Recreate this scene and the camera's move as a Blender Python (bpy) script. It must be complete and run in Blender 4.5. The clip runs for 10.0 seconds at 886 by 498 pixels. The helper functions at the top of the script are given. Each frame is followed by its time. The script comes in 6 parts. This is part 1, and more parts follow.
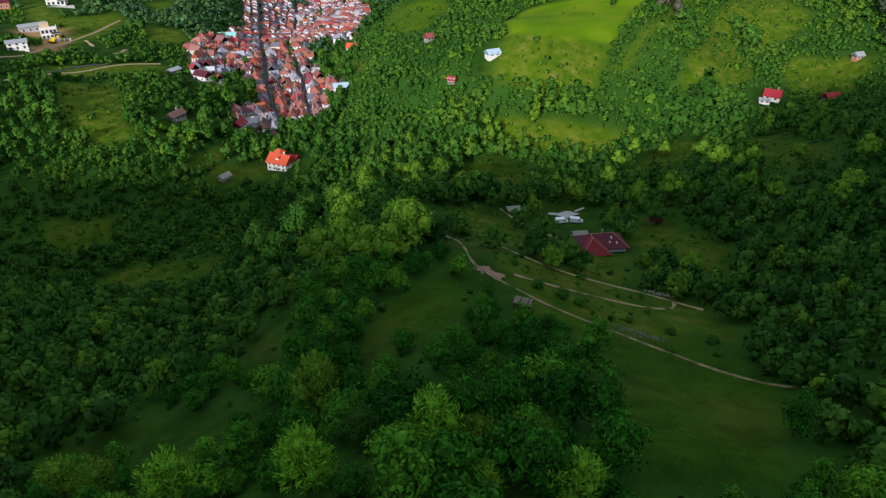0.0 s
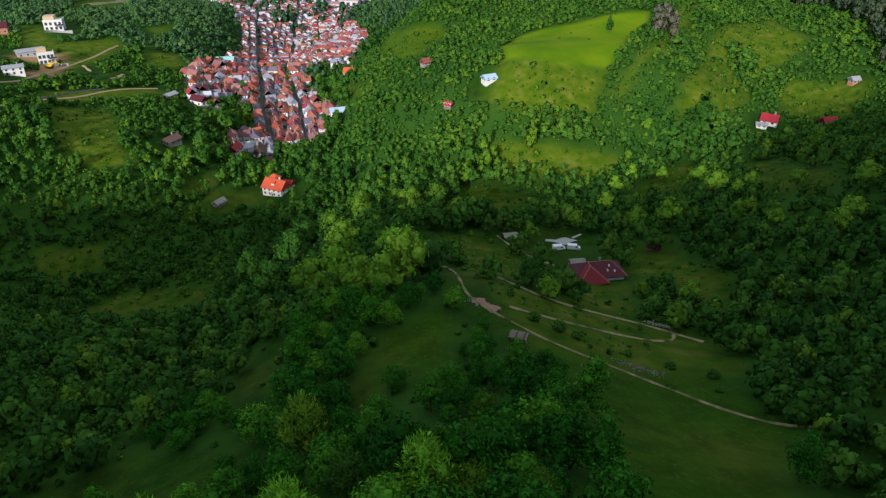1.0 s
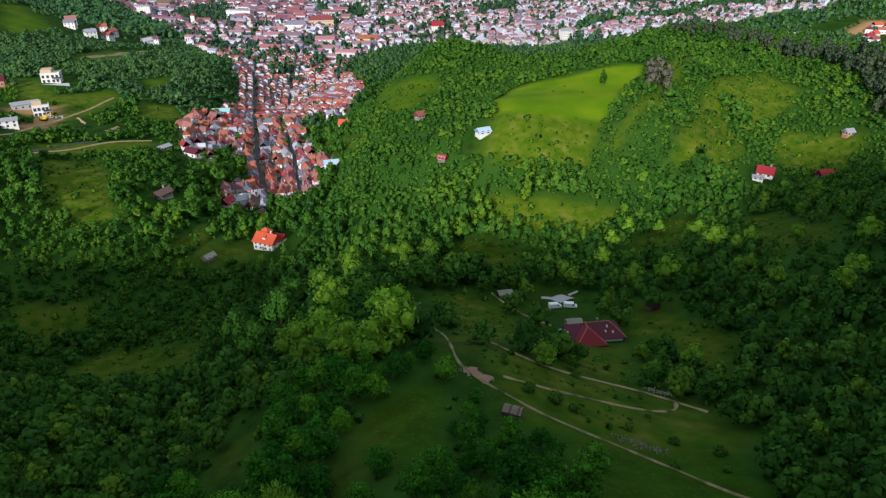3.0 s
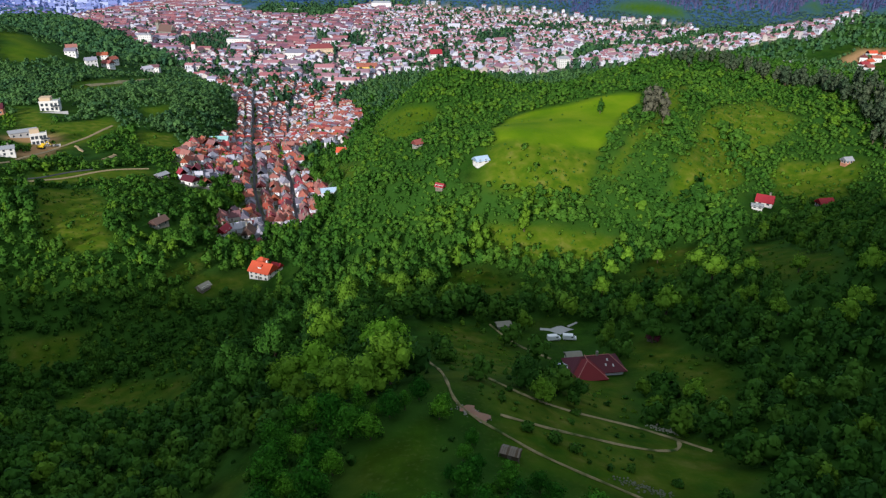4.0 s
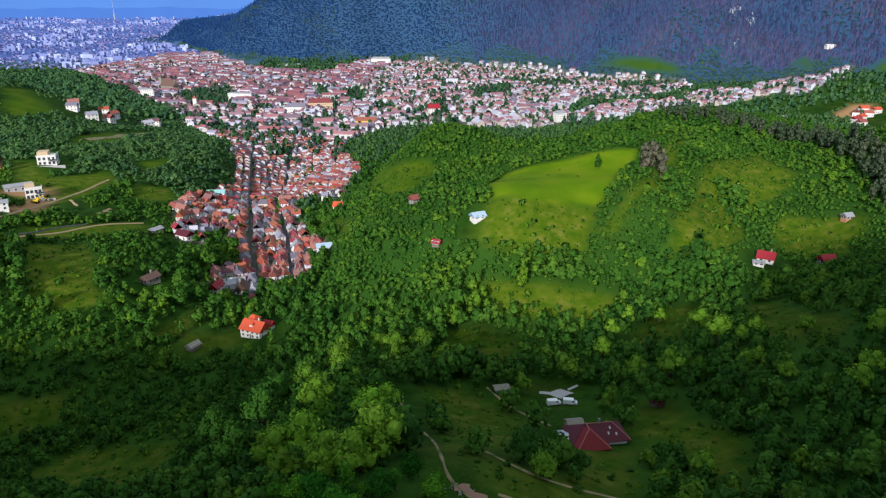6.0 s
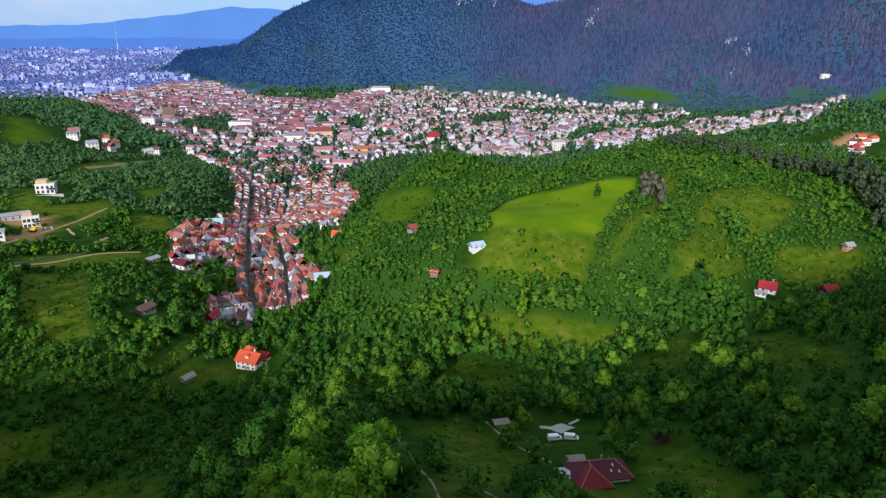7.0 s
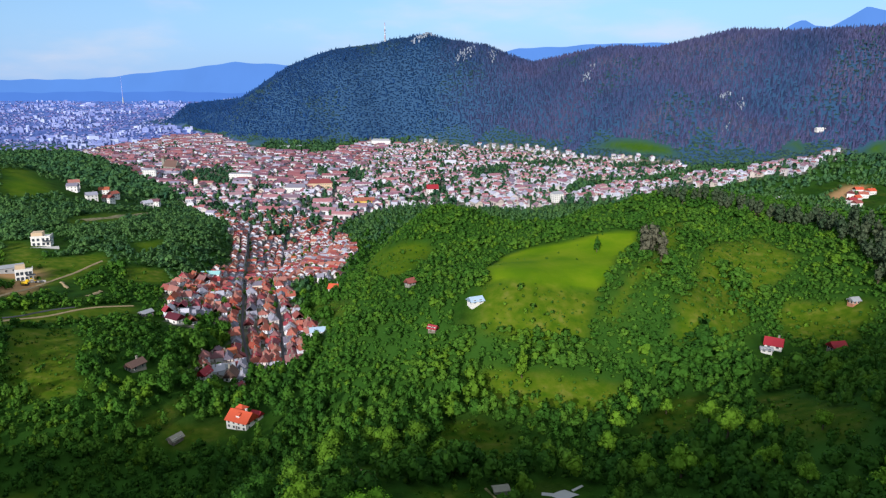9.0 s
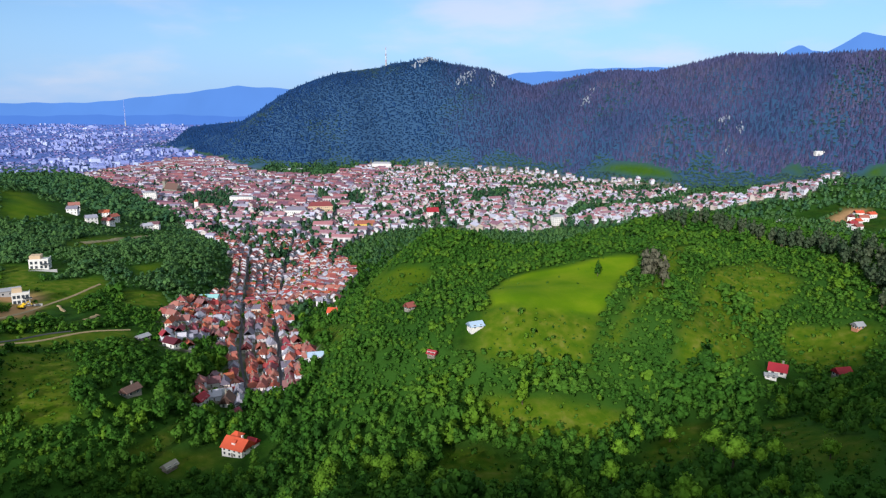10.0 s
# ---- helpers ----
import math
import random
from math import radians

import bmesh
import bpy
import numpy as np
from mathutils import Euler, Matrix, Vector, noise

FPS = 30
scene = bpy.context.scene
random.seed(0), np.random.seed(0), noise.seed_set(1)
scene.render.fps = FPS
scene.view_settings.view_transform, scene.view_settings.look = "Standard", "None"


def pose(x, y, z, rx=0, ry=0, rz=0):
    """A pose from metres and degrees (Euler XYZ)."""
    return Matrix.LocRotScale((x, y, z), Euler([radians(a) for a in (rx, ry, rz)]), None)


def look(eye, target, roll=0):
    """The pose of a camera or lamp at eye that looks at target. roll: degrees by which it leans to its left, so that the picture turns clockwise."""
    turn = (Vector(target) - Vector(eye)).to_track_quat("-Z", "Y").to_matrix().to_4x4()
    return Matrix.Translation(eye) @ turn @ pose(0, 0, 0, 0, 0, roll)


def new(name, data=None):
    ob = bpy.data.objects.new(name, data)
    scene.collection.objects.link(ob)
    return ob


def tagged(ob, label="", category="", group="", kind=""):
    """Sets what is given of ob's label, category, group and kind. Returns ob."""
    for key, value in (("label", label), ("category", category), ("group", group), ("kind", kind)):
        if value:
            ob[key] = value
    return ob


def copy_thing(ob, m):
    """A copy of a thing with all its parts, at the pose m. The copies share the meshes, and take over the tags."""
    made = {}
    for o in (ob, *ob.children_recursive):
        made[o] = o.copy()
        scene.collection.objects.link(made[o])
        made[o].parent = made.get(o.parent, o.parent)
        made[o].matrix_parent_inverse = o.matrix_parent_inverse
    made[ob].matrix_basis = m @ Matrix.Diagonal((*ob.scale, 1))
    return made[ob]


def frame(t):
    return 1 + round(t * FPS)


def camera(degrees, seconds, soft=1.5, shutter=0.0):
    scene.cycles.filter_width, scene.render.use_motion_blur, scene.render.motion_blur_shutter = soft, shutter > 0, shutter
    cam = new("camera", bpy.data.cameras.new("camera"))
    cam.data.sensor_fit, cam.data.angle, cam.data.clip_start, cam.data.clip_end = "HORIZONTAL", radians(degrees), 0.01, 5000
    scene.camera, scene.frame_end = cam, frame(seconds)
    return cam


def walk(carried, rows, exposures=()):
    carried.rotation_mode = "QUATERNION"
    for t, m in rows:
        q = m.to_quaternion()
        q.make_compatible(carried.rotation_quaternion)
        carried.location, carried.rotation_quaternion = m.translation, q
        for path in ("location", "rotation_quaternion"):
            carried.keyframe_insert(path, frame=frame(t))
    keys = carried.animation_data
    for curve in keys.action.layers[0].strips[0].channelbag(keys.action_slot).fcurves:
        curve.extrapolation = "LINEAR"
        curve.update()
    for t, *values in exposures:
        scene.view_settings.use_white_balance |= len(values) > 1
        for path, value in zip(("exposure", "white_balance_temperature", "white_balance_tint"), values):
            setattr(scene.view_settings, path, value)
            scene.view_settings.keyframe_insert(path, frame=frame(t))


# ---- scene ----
cam = camera(66.26, 10.0, 1.3)
# seconds, place, tilt from straight down, yaw, roll
ROWS = [
    (0.0, 0.00, 0.00, 150.00, 58.00, -0.00, 0.00),
    (0.5, 0.47, 1.73, 150.18, 58.80, -0.06, -0.03),
    (1.0, 0.90, 3.43, 150.36, 59.74, -0.13, -0.04),
    (1.5, 1.30, 5.11, 150.53, 60.63, -0.19, -0.08),
    (2.0, 1.67, 6.77, 150.69, 61.66, -0.28, -0.07),
    (2.5, 2.01, 8.40, 150.85, 62.58, -0.33, -0.06),
    (4.0, 2.88, 13.13, 151.29, 65.72, -0.49, -0.03),
    (4.5, 3.13, 14.65, 151.42, 66.75, -0.52, -0.00),
    (5.0, 3.36, 16.15, 151.55, 67.86, -0.56, -0.01),
    (5.5, 3.57, 17.61, 151.67, 68.88, -0.59, 0.02),
    (7.0, 4.12, 21.84, 151.98, 72.27, -0.68, 0.08),
    (7.5, 4.29, 23.20, 152.07, 73.39, -0.68, 0.07),
    (8.0, 4.46, 24.52, 152.16, 74.54, -0.69, 0.10),
    (8.5, 4.62, 25.81, 152.23, 75.52, -0.71, 0.13),
    (9.0, 4.79, 27.07, 152.30, 76.53, -0.72, 0.14),
    (9.5, 4.96, 28.30, 152.36, 77.45, -0.71, 0.16),
    (10.0, 5.14, 29.50, 152.41, 78.43, -0.68, 0.19),
]
walk(cam, [(t, pose(x, y, z, 0, 0, yaw) @ pose(0, 0, 0, tilt) @ pose(0, 0, 0, 0, 0, roll)) for t, x, y, z, tilt, yaw, roll in ROWS],
     exposures=[(0.0, 0.0), (10.0, 0.0)])

# ---- daylight: a low evening sun behind the camera, over a ridge ----
SUN_UP, SUN_SIDE = 20.0, -18.0  # degrees above the horizon; degrees to the left of straight behind
world = bpy.data.worlds.new("evening_sky")
scene.world = world
world.use_nodes = True
wn, wl = world.node_tree.nodes, world.node_tree.links
sky = wn.new("ShaderNodeTexSky")
sky.sky_type, sky.sun_disc = "NISHITA", False
sky.sun_elevation, sky.sun_rotation = radians(SUN_UP), radians(180 - SUN_SIDE)
sky.altitude, sky.dust_density, sky.ozone_density = 700, 0.5, 2.5
sky_bright = wn.new("ShaderNodeMix")
sky_bright.data_type, sky_bright.blend_type = "RGBA", "MULTIPLY"
sky_bright.inputs["Factor"].default_value, sky_bright.inputs["B"].default_value = 1.0, (0.1, 0.12, 0.148, 1)
wl.new(sky.outputs[0], sky_bright.inputs["A"])
# broken low wisps of evening cloud; an unseen overhead veil added to fill shade
sky_way = wn.new("ShaderNodeTexCoord")
sky_stretch = wn.new("ShaderNodeMapping")
sky_stretch.inputs["Scale"].default_value = (1.0, 1.0, 3.5)
wl.new(sky_way.outputs["Generated"], sky_stretch.inputs["Vector"])
sky_noise = wn.new("ShaderNodeTexNoise")
sky_noise.inputs["Scale"].default_value, sky_noise.inputs["Detail"].default_value = 4.5, 6
wl.new(sky_stretch.outputs[0], sky_noise.inputs["Vector"])
wisp = wn.new("ShaderNodeMapRange")
wisp.interpolation_type = "SMOOTHSTEP"
wisp.inputs["From Min"].default_value, wisp.inputs["From Max"].default_value = 0.45, 0.75
wisp.inputs["To Max"].default_value = 0.5
wl.new(sky_noise.outputs["Fac"], wisp.inputs["Value"])
sky_parts = wn.new("ShaderNodeSeparateXYZ")
wl.new(sky_way.outputs["Generated"], sky_parts.inputs[0])
high = wn.new("ShaderNodeMapRange")
high.interpolation_type = "SMOOTHSTEP"
high.inputs["From Min"].default_value, high.inputs["From Max"].default_value = 0.18, 0.6
high.inputs["To Max"].default_value = 0.75
wl.new(sky_parts.outputs["Z"], high.inputs["Value"])
veiled = wn.new("ShaderNodeMix")
veiled.data_type = "RGBA"
veiled.inputs["B"].default_value = (0.68, 0.77, 0.8, 1)
# the pale blue air along the horizon
air = wn.new("ShaderNodeMapRange")
air.interpolation_type = "SMOOTHSTEP"
air.inputs["From Min"].default_value, air.inputs["From Max"].default_value = 0.0, 0.17
air.inputs["To Min"].default_value, air.inputs["To Max"].default_value = 0.8, 0.0
wl.new(sky_parts.outputs["Z"], air.inputs["Value"])
hazy = wn.new("ShaderNodeMix")
hazy.data_type = "RGBA"
hazy.inputs["B"].default_value = (0.31, 0.54, 0.98, 1)
wl.new(air.outputs[0], hazy.inputs["Factor"])
wl.new(sky_bright.outputs["Result"], hazy.inputs["A"])
wispy = wn.new("ShaderNodeMix")
wispy.data_type = "RGBA"
wispy.inputs["B"].default_value = (0.86, 0.8, 0.86, 1)
wl.new(wisp.outputs[0], wispy.inputs["Factor"])
wl.new(hazy.outputs["Result"], wispy.inputs["A"])
wl.new(high.outputs[0], veiled.inputs["Factor"])
wl.new(wispy.outputs["Result"], veiled.inputs["A"])
wl.new(veiled.outputs["Result"], wn["Background"].inputs[0])
wn["Background"].inputs[1].default_value = 1.0
sun_data = bpy.data.lights.new("sun", "SUN")
sun_data.energy, sun_data.angle, sun_data.color = 5.0, radians(1.2), (1.0, 0.95, 0.93)
sun_from = Vector((math.sin(radians(SUN_SIDE)) * math.cos(radians(SUN_UP)), -math.cos(radians(SUN_SIDE)) * math.cos(radians(SUN_UP)), math.sin(radians(SUN_UP))))
new("sun", sun_data).matrix_world = look(sun_from * 1000, (0, 0, 0))

# ---- materials ----
def material(name, rough=0.8, gloss=0.25):
    m = bpy.data.materials.new(name)
    m.use_nodes = True
    b = m.node_tree.nodes["Principled BSDF"]
    b.inputs["Roughness"].default_value = rough
    b.inputs["Specular IOR Level"].default_value = gloss
    return m, m.node_tree.nodes, m.node_tree.links, b


def ramp(nodes, stops):
    r = nodes.new("ShaderNodeValToRGB").color_ramp
    while len(r.elements) < len(stops):
        r.elements.new(0.5)
    for e, (at, colour) in zip(r.elements, stops):
        e.position, e.color = at, (*colour, 1)
    return nodes[-1]


def noise_node(nodes, links, scale, detail=4.0, where="Position"):
    n = nodes.new("ShaderNodeTexNoise")
    n.inputs["Scale"].default_value, n.inputs["Detail"].default_value = scale, detail
    if where == "Position":
        g = nodes.new("ShaderNodeNewGeometry")
        links.new(g.outputs["Position"], n.inputs["Vector"])
    else:
        c = nodes.new("ShaderNodeTexCoord")
        links.new(c.outputs["Object"], n.inputs["Vector"])
    return n.outputs["Fac"]


def mixed(nodes, links, fac, a, b, kind="MIX"):
    n = nodes.new("ShaderNodeMix")
    n.data_type, n.blend_type = "RGBA", kind
    for socket, value in ((n.inputs["Factor"], fac), (n.inputs["A"], a), (n.inputs["B"], b)):
        if isinstance(value, bpy.types.NodeSocket):
            links.new(value, socket)
        elif isinstance(value, tuple):
            socket.default_value = (*value, 1)
        else:
            socket.default_value = value
    return n.outputs["Result"]


def attribute(nodes, name):
    a = nodes.new("ShaderNodeAttribute")
    a.attribute_name = name
    return a.outputs["Fac"]


def bumped(nodes, links, b, height, strength, distance):
    n = nodes.new("ShaderNodeBump")
    n.inputs["Strength"].default_value, n.inputs["Distance"].default_value = strength, distance
    links.new(height, n.inputs["Height"])
    links.new(n.outputs[0], b.inputs["Normal"])


def plain(name, colour, rough=0.8, vary=0.25, scale=0.6, metal=0.0, random_by_object=0.0):
    """A surface of one colour with stains at two scales and a fine relief."""
    m, n, l, b = material(name, rough)
    b.inputs["Metallic"].default_value = metal
    dark = tuple(c * (1 - vary) for c in colour)
    light = tuple(min(1, c * (1 + vary)) for c in colour)
    c = mixed(n, l, noise_node(n, l, scale, 5), dark, light)
    c = mixed(n, l, noise_node(n, l, scale * 9, 2), c, tuple(x * 0.8 for x in colour))
    l.new(c, b.inputs["Base Color"])
    bumped(n, l, b, noise_node(n, l, scale * 12, 3), 0.3, 0.05)
    return m


def leafy(name, stops, through_light=0.28, by_object=False, uneven=0.55):
    """Foliage: a tone for each tree, a change from spray to spray, and light that shines through."""
    m, n, l, b = material(name, 0.7, 0.08)
    tone = ramp(n, stops)
    l.new(n.new("ShaderNodeObjectInfo").outputs["Random"] if by_object else attribute(n, "tone"), tone.inputs[0])
    island = n.new("ShaderNodeNewGeometry").outputs["Random Per Island"]
    spread = ramp(n, [(0, (1 - 0.45 * uneven, 1 - 0.4 * uneven, 1 - 0.5 * uneven)), (0.5, (0.92, 0.95, 0.92)), (1, (1 + 0.35 * uneven, 1 + 0.3 * uneven, 1 + 0.3 * uneven))])
    l.new(island, spread.inputs[0])
    c = mixed(n, l, 1.0, tone.outputs[0], spread.outputs[0], "MULTIPLY")
    l.new(c, b.inputs["Base Color"])
    t = n.new("ShaderNodeBsdfTranslucent")
    l.new(c, t.inputs["Color"])
    mix = n.new("ShaderNodeMixShader")
    mix.inputs[0].default_value = through_light
    l.new(b.outputs[0], mix.inputs[1])
    l.new(t.outputs[0], mix.inputs[2])
    l.new(mix.outputs[0], n["Material Output"].inputs["Surface"])
    return m


def roofing(name, stops, by_island=False):
    """Roof tiles: a shade for each roof, weathered in patches, with courses as fine relief."""
    m, n, l, b = material(name, 0.75)
    r = ramp(n, stops)
    which = n.new("ShaderNodeNewGeometry").outputs["Random Per Island"] if by_island else n.new("ShaderNodeObjectInfo").outputs["Random"]
    l.new(which, r.inputs[0])
    c = mixed(n, l, noise_node(n, l, 0.5, 5), r.outputs[0], (0.72, 0.7, 0.7), "MULTIPLY")
    c = mixed(n, l, noise_node(n, l, 3.0, 3), c, (0.9, 0.82, 0.78), "MULTIPLY")
    l.new(c, b.inputs["Base Color"])
    bumped(n, l, b, noise_node(n, l, 7, 2), 0.4, 0.06)
    return m


def walling(name, stops, by_island=False):
    m, n, l, b = material(name, 0.85)
    r = ramp(n, stops)
    which = n.new("ShaderNodeNewGeometry").outputs["Random Per Island"] if by_island else n.new("ShaderNodeObjectInfo").outputs["Random"]
    l.new(which, r.inputs[0])
    c = mixed(n, l, noise_node(n, l, 0.4, 5), r.outputs[0], (0.8, 0.78, 0.74), "MULTIPLY")
    l.new(c, b.inputs["Base Color"])
    bumped(n, l, b, noise_node(n, l, 5, 3), 0.25, 0.03)
    return m


def ground_material():
    """Grass with drier and lusher patches; woodland floor and town yards by region; haze blue painted on the far plain
    and mountain.
    """
    m, n, l, b = material("grass", 0.95, 0.05)
    coarse, fine = noise_node(n, l, 0.035, 5), noise_node(n, l, 0.45, 6)
    grass = ramp(n, [(0.3, (0.008, 0.04, 0.003)), (0.45, (0.014, 0.05, 0.003)), (0.58, (0.022, 0.057, 0.004)), (0.72, (0.042, 0.065, 0.008))])
    l.new(coarse, grass.inputs[0])
    speck = ramp(n, [(0.3, (0.75, 0.8, 0.7)), (0.55, (1.0, 1.0, 1.0)), (0.72, (1.2, 1.15, 1.05))])
    l.new(fine, speck.inputs[0])
    c = mixed(n, l, 1.0, grass.outputs[0], speck.outputs[0], "MULTIPLY")
    patch = ramp(n, [(0.36, (0.6, 0.68, 0.6)), (0.5, (0.95, 0.97, 0.95)), (0.64, (1.3, 1.2, 1.2))])
    l.new(noise_node(n, l, 0.16, 4), patch.inputs[0])
    c = mixed(n, l, 1.0, c, patch.outputs[0], "MULTIPLY")
    dry = ramp(n, [(0.56, (0, 0, 0)), (0.72, (0.28, 0.28, 0.28))])
    l.new(noise_node(n, l, 1.3, 4), dry.inputs[0])
    c = mixed(n, l, dry.outputs[0], c, (0.1, 0.125, 0.035))
    lush = ramp(n, [(0.35, (0.082, 0.17, 0.003)), (0.5, (0.11, 0.195, 0.004)), (0.65, (0.145, 0.215, 0.007))])
    l.new(noise_node(n, l, 0.06, 6), lush.inputs[0])
    c = mixed(n, l, attribute(n, "lush"), c, lush.outputs[0])
    rough = ramp(n, [(0.3, (0.03, 0.085, 0.004)), (0.45, (0.07, 0.12, 0.006)), (0.58, (0.12, 0.15, 0.014)), (0.72, (0.2, 0.19, 0.04))])
    l.new(noise_node(n, l, 0.22, 6), rough.inputs[0])
    c = mixed(n, l, attribute(n, "rough"), c, mixed(n, l, 0.6, c, rough.outputs[0]))
    c = mixed(n, l, attribute(n, "wood"), c, (0.03, 0.09, 0.012))
    yard = ramp(n, [(0.35, (0.06, 0.1, 0.03)), (0.5, (0.14, 0.13, 0.1)), (0.65, (0.24, 0.22, 0.2))])
    l.new(noise_node(n, l, 0.12, 4), yard.inputs[0])
    c = mixed(n, l, attribute(n, "yard"), c, yard.outputs[0])
    # haze painted into the ground: blue plain, bluer towards its far end, blue mountain
    hazy_plain_colour = ramp(n, [(0.36, (0.045, 0.09, 0.27)), (0.5, (0.085, 0.14, 0.39)), (0.64, (0.14, 0.2, 0.5))])
    l.new(noise_node(n, l, 0.012, 5), hazy_plain_colour.inputs[0])
    c = mixed(n, l, attribute(n, "plain"), c, hazy_plain_colour.outputs[0])
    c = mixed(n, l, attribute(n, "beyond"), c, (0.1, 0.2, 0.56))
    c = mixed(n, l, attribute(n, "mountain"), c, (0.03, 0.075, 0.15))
    c = mixed(n, l, attribute(n, "soil"), c, (0.4, 0.23, 0.11))
    l.new(c, b.inputs["Base Color"])
    bumped(n, l, b, noise_node(n, l, 0.9, 6), 0.35, 0.4)
    return m


def haze_glow(name, colour):
    """Far ranges that glow in one even blue, put in for the haze between."""
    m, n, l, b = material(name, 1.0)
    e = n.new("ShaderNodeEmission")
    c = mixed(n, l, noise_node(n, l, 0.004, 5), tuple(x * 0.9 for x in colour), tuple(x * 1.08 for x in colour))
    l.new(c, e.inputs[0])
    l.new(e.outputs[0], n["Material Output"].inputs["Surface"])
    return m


GRASS = ground_material()
LEAVES = [(0.0, (0.03, 0.1, 0.015)), (0.35, (0.05, 0.15, 0.018)), (0.65, (0.085, 0.2, 0.024)), (0.85, (0.15, 0.28, 0.018)), (1.0, (0.13, 0.34, 0.02))]
LEAF, LEAF_NEAR = leafy("broad_leaves", LEAVES, 0.3, uneven=0.35), leafy("near_leaves", [(0.0, (0.018, 0.11, 0.01)), (0.45, (0.036, 0.18, 0.014)), (0.8, (0.075, 0.26, 0.02)), (1.0, (0.16, 0.4, 0.028))], by_object=True, uneven=1.0)
# sunlight put into the leaf colour of trees that stand out in the shade
LEAF_SUNLIT = leafy("sunlit_tone_leaves", [(0.55, (0.065, 0.19, 0.014)), (0.75, (0.125, 0.265, 0.022)), (0.9, (0.18, 0.35, 0.03)), (1.0, (0.21, 0.5, 0.035))], uneven=0.95)
# haze put into the leaf colour: blue-green for the farther woods
HAZY_LEAF = leafy("haze_tinted_leaves", [(0.0, (0.034, 0.1, 0.054)), (0.4, (0.062, 0.155, 0.064)), (0.75, (0.096, 0.205, 0.062)), (1.0, (0.14, 0.25, 0.058))], uneven=0.35)
NEEDLE = leafy("pine_needles", [(0.0, (0.055, 0.1, 0.05)), (0.5, (0.095, 0.12, 0.07)), (1.0, (0.2, 0.17, 0.13))], 0.25)
# haze blue painted into the mountain foliage, browner and greener at higher tones
HAZE_BLUE_LEAF = leafy("haze_blue_mountain_forest", [(0.0, (0.014, 0.06, 0.2)), (0.3, (0.02, 0.064, 0.165)), (0.5, (0.048, 0.07, 0.17)), (0.75, (0.08, 0.082, 0.185)), (0.87, (0.1, 0.094, 0.17)), (0.9, (0.04, 0.085, 0.115)), (1.0, (0.062, 0.14, 0.07))], 0.05, uneven=0.12)
BARK = plain("bark", (0.11, 0.08, 0.055), 0.95, 0.4, 2.0)
DIRT = plain("trodden_dirt", (0.42, 0.31, 0.17), 0.95, 0.3, 0.5)


def grown_dirt():
    """A track half grown over: tan earth with grass creeping in."""
    m, n, l, b = material("overgrown_track", 0.95)
    earth = mixed(n, l, noise_node(n, l, 1.2, 4), (0.19, 0.155, 0.078), (0.33, 0.27, 0.145))
    grown = ramp(n, [(0.44, (0, 0, 0)), (0.72, (1, 1, 1))])
    l.new(noise_node(n, l, 0.35, 5), grown.inputs[0])
    l.new(mixed(n, l, grown.outputs[0], earth, (0.032, 0.068, 0.01)), b.inputs["Base Color"])
    bumped(n, l, b, noise_node(n, l, 2.0, 4), 0.5, 0.1)
    return m


TRACK_EARTH = grown_dirt()
REDDISH = plain("reddish_earth", (0.3, 0.17, 0.12), 0.95, 0.35, 0.6)
ASPHALT = plain("asphalt", (0.09, 0.085, 0.1), 0.85, 0.3, 0.4)
CONCRETE = plain("concrete", (0.42, 0.42, 0.42), 0.85, 0.2, 0.4)
STONE = plain("grey_stone", (0.26, 0.25, 0.21), 0.9, 0.35, 0.8)
FIELDSTONE = plain("dark_fieldstone", (0.13, 0.14, 0.1), 0.95, 0.5, 1.2)
LIMESTONE = plain("limestone", (0.27, 0.31, 0.37), 0.9, 0.3, 0.08)
TIMBER = plain("weathered_timber", (0.2, 0.17, 0.14), 0.9, 0.35, 1.5)
GLASS = plain("dark_window_glass", (0.05, 0.06, 0.075), 0.15, 0.2, 0.5)
WHITE = plain("white_render", (0.78, 0.76, 0.72), 0.8, 0.1, 0.4)
WHITE_PAINT = plain("white_car_paint", (0.9, 0.92, 0.95), 0.3, 0.04, 0.4)
BLACK = plain("black_rubber", (0.03, 0.03, 0.03), 0.8, 0.2, 2.0)
YELLOW = plain("yellow_paint", (0.8, 0.52, 0.03), 0.5, 0.12, 0.5)
GREY_ROOF = plain("grey_sheet_roof", (0.33, 0.34, 0.37), 0.6, 0.2, 0.7)
BLUE_ROOF = plain("pale_blue_sheet_roof", (0.42, 0.56, 0.72), 0.5, 0.12, 0.5)
CYAN_ROOF = plain("turquoise_sheet_roof", (0.32, 0.62, 0.62), 0.5, 0.12, 0.5)
BROWN_ROOF = plain("brown_shingles", (0.15, 0.09, 0.075), 0.9, 0.3, 0.9)
ORANGE_ROOF = plain("new_orange_tiles", (0.62, 0.1, 0.045), 0.7, 0.15, 0.7)
MAROON_ROOF = plain("dark_red_sheet_roof", (0.1, 0.015, 0.027), 0.55, 0.2, 0.3)
FARM_RED = plain("farm_red_sheet_roof", (0.2, 0.014, 0.02), 0.55, 0.25, 0.4)
RED_ROOF = plain("bright_red_sheet_roof", (0.33, 0.022, 0.035), 0.55, 0.15, 0.5)
METAL = plain("galvanised_steel", (0.5, 0.5, 0.52), 0.45, 0.15, 0.5, 0.8)
REDPAINT = plain("red_and_white_paint", (0.5, 0.2, 0.18), 0.6, 0.3, 0.1)
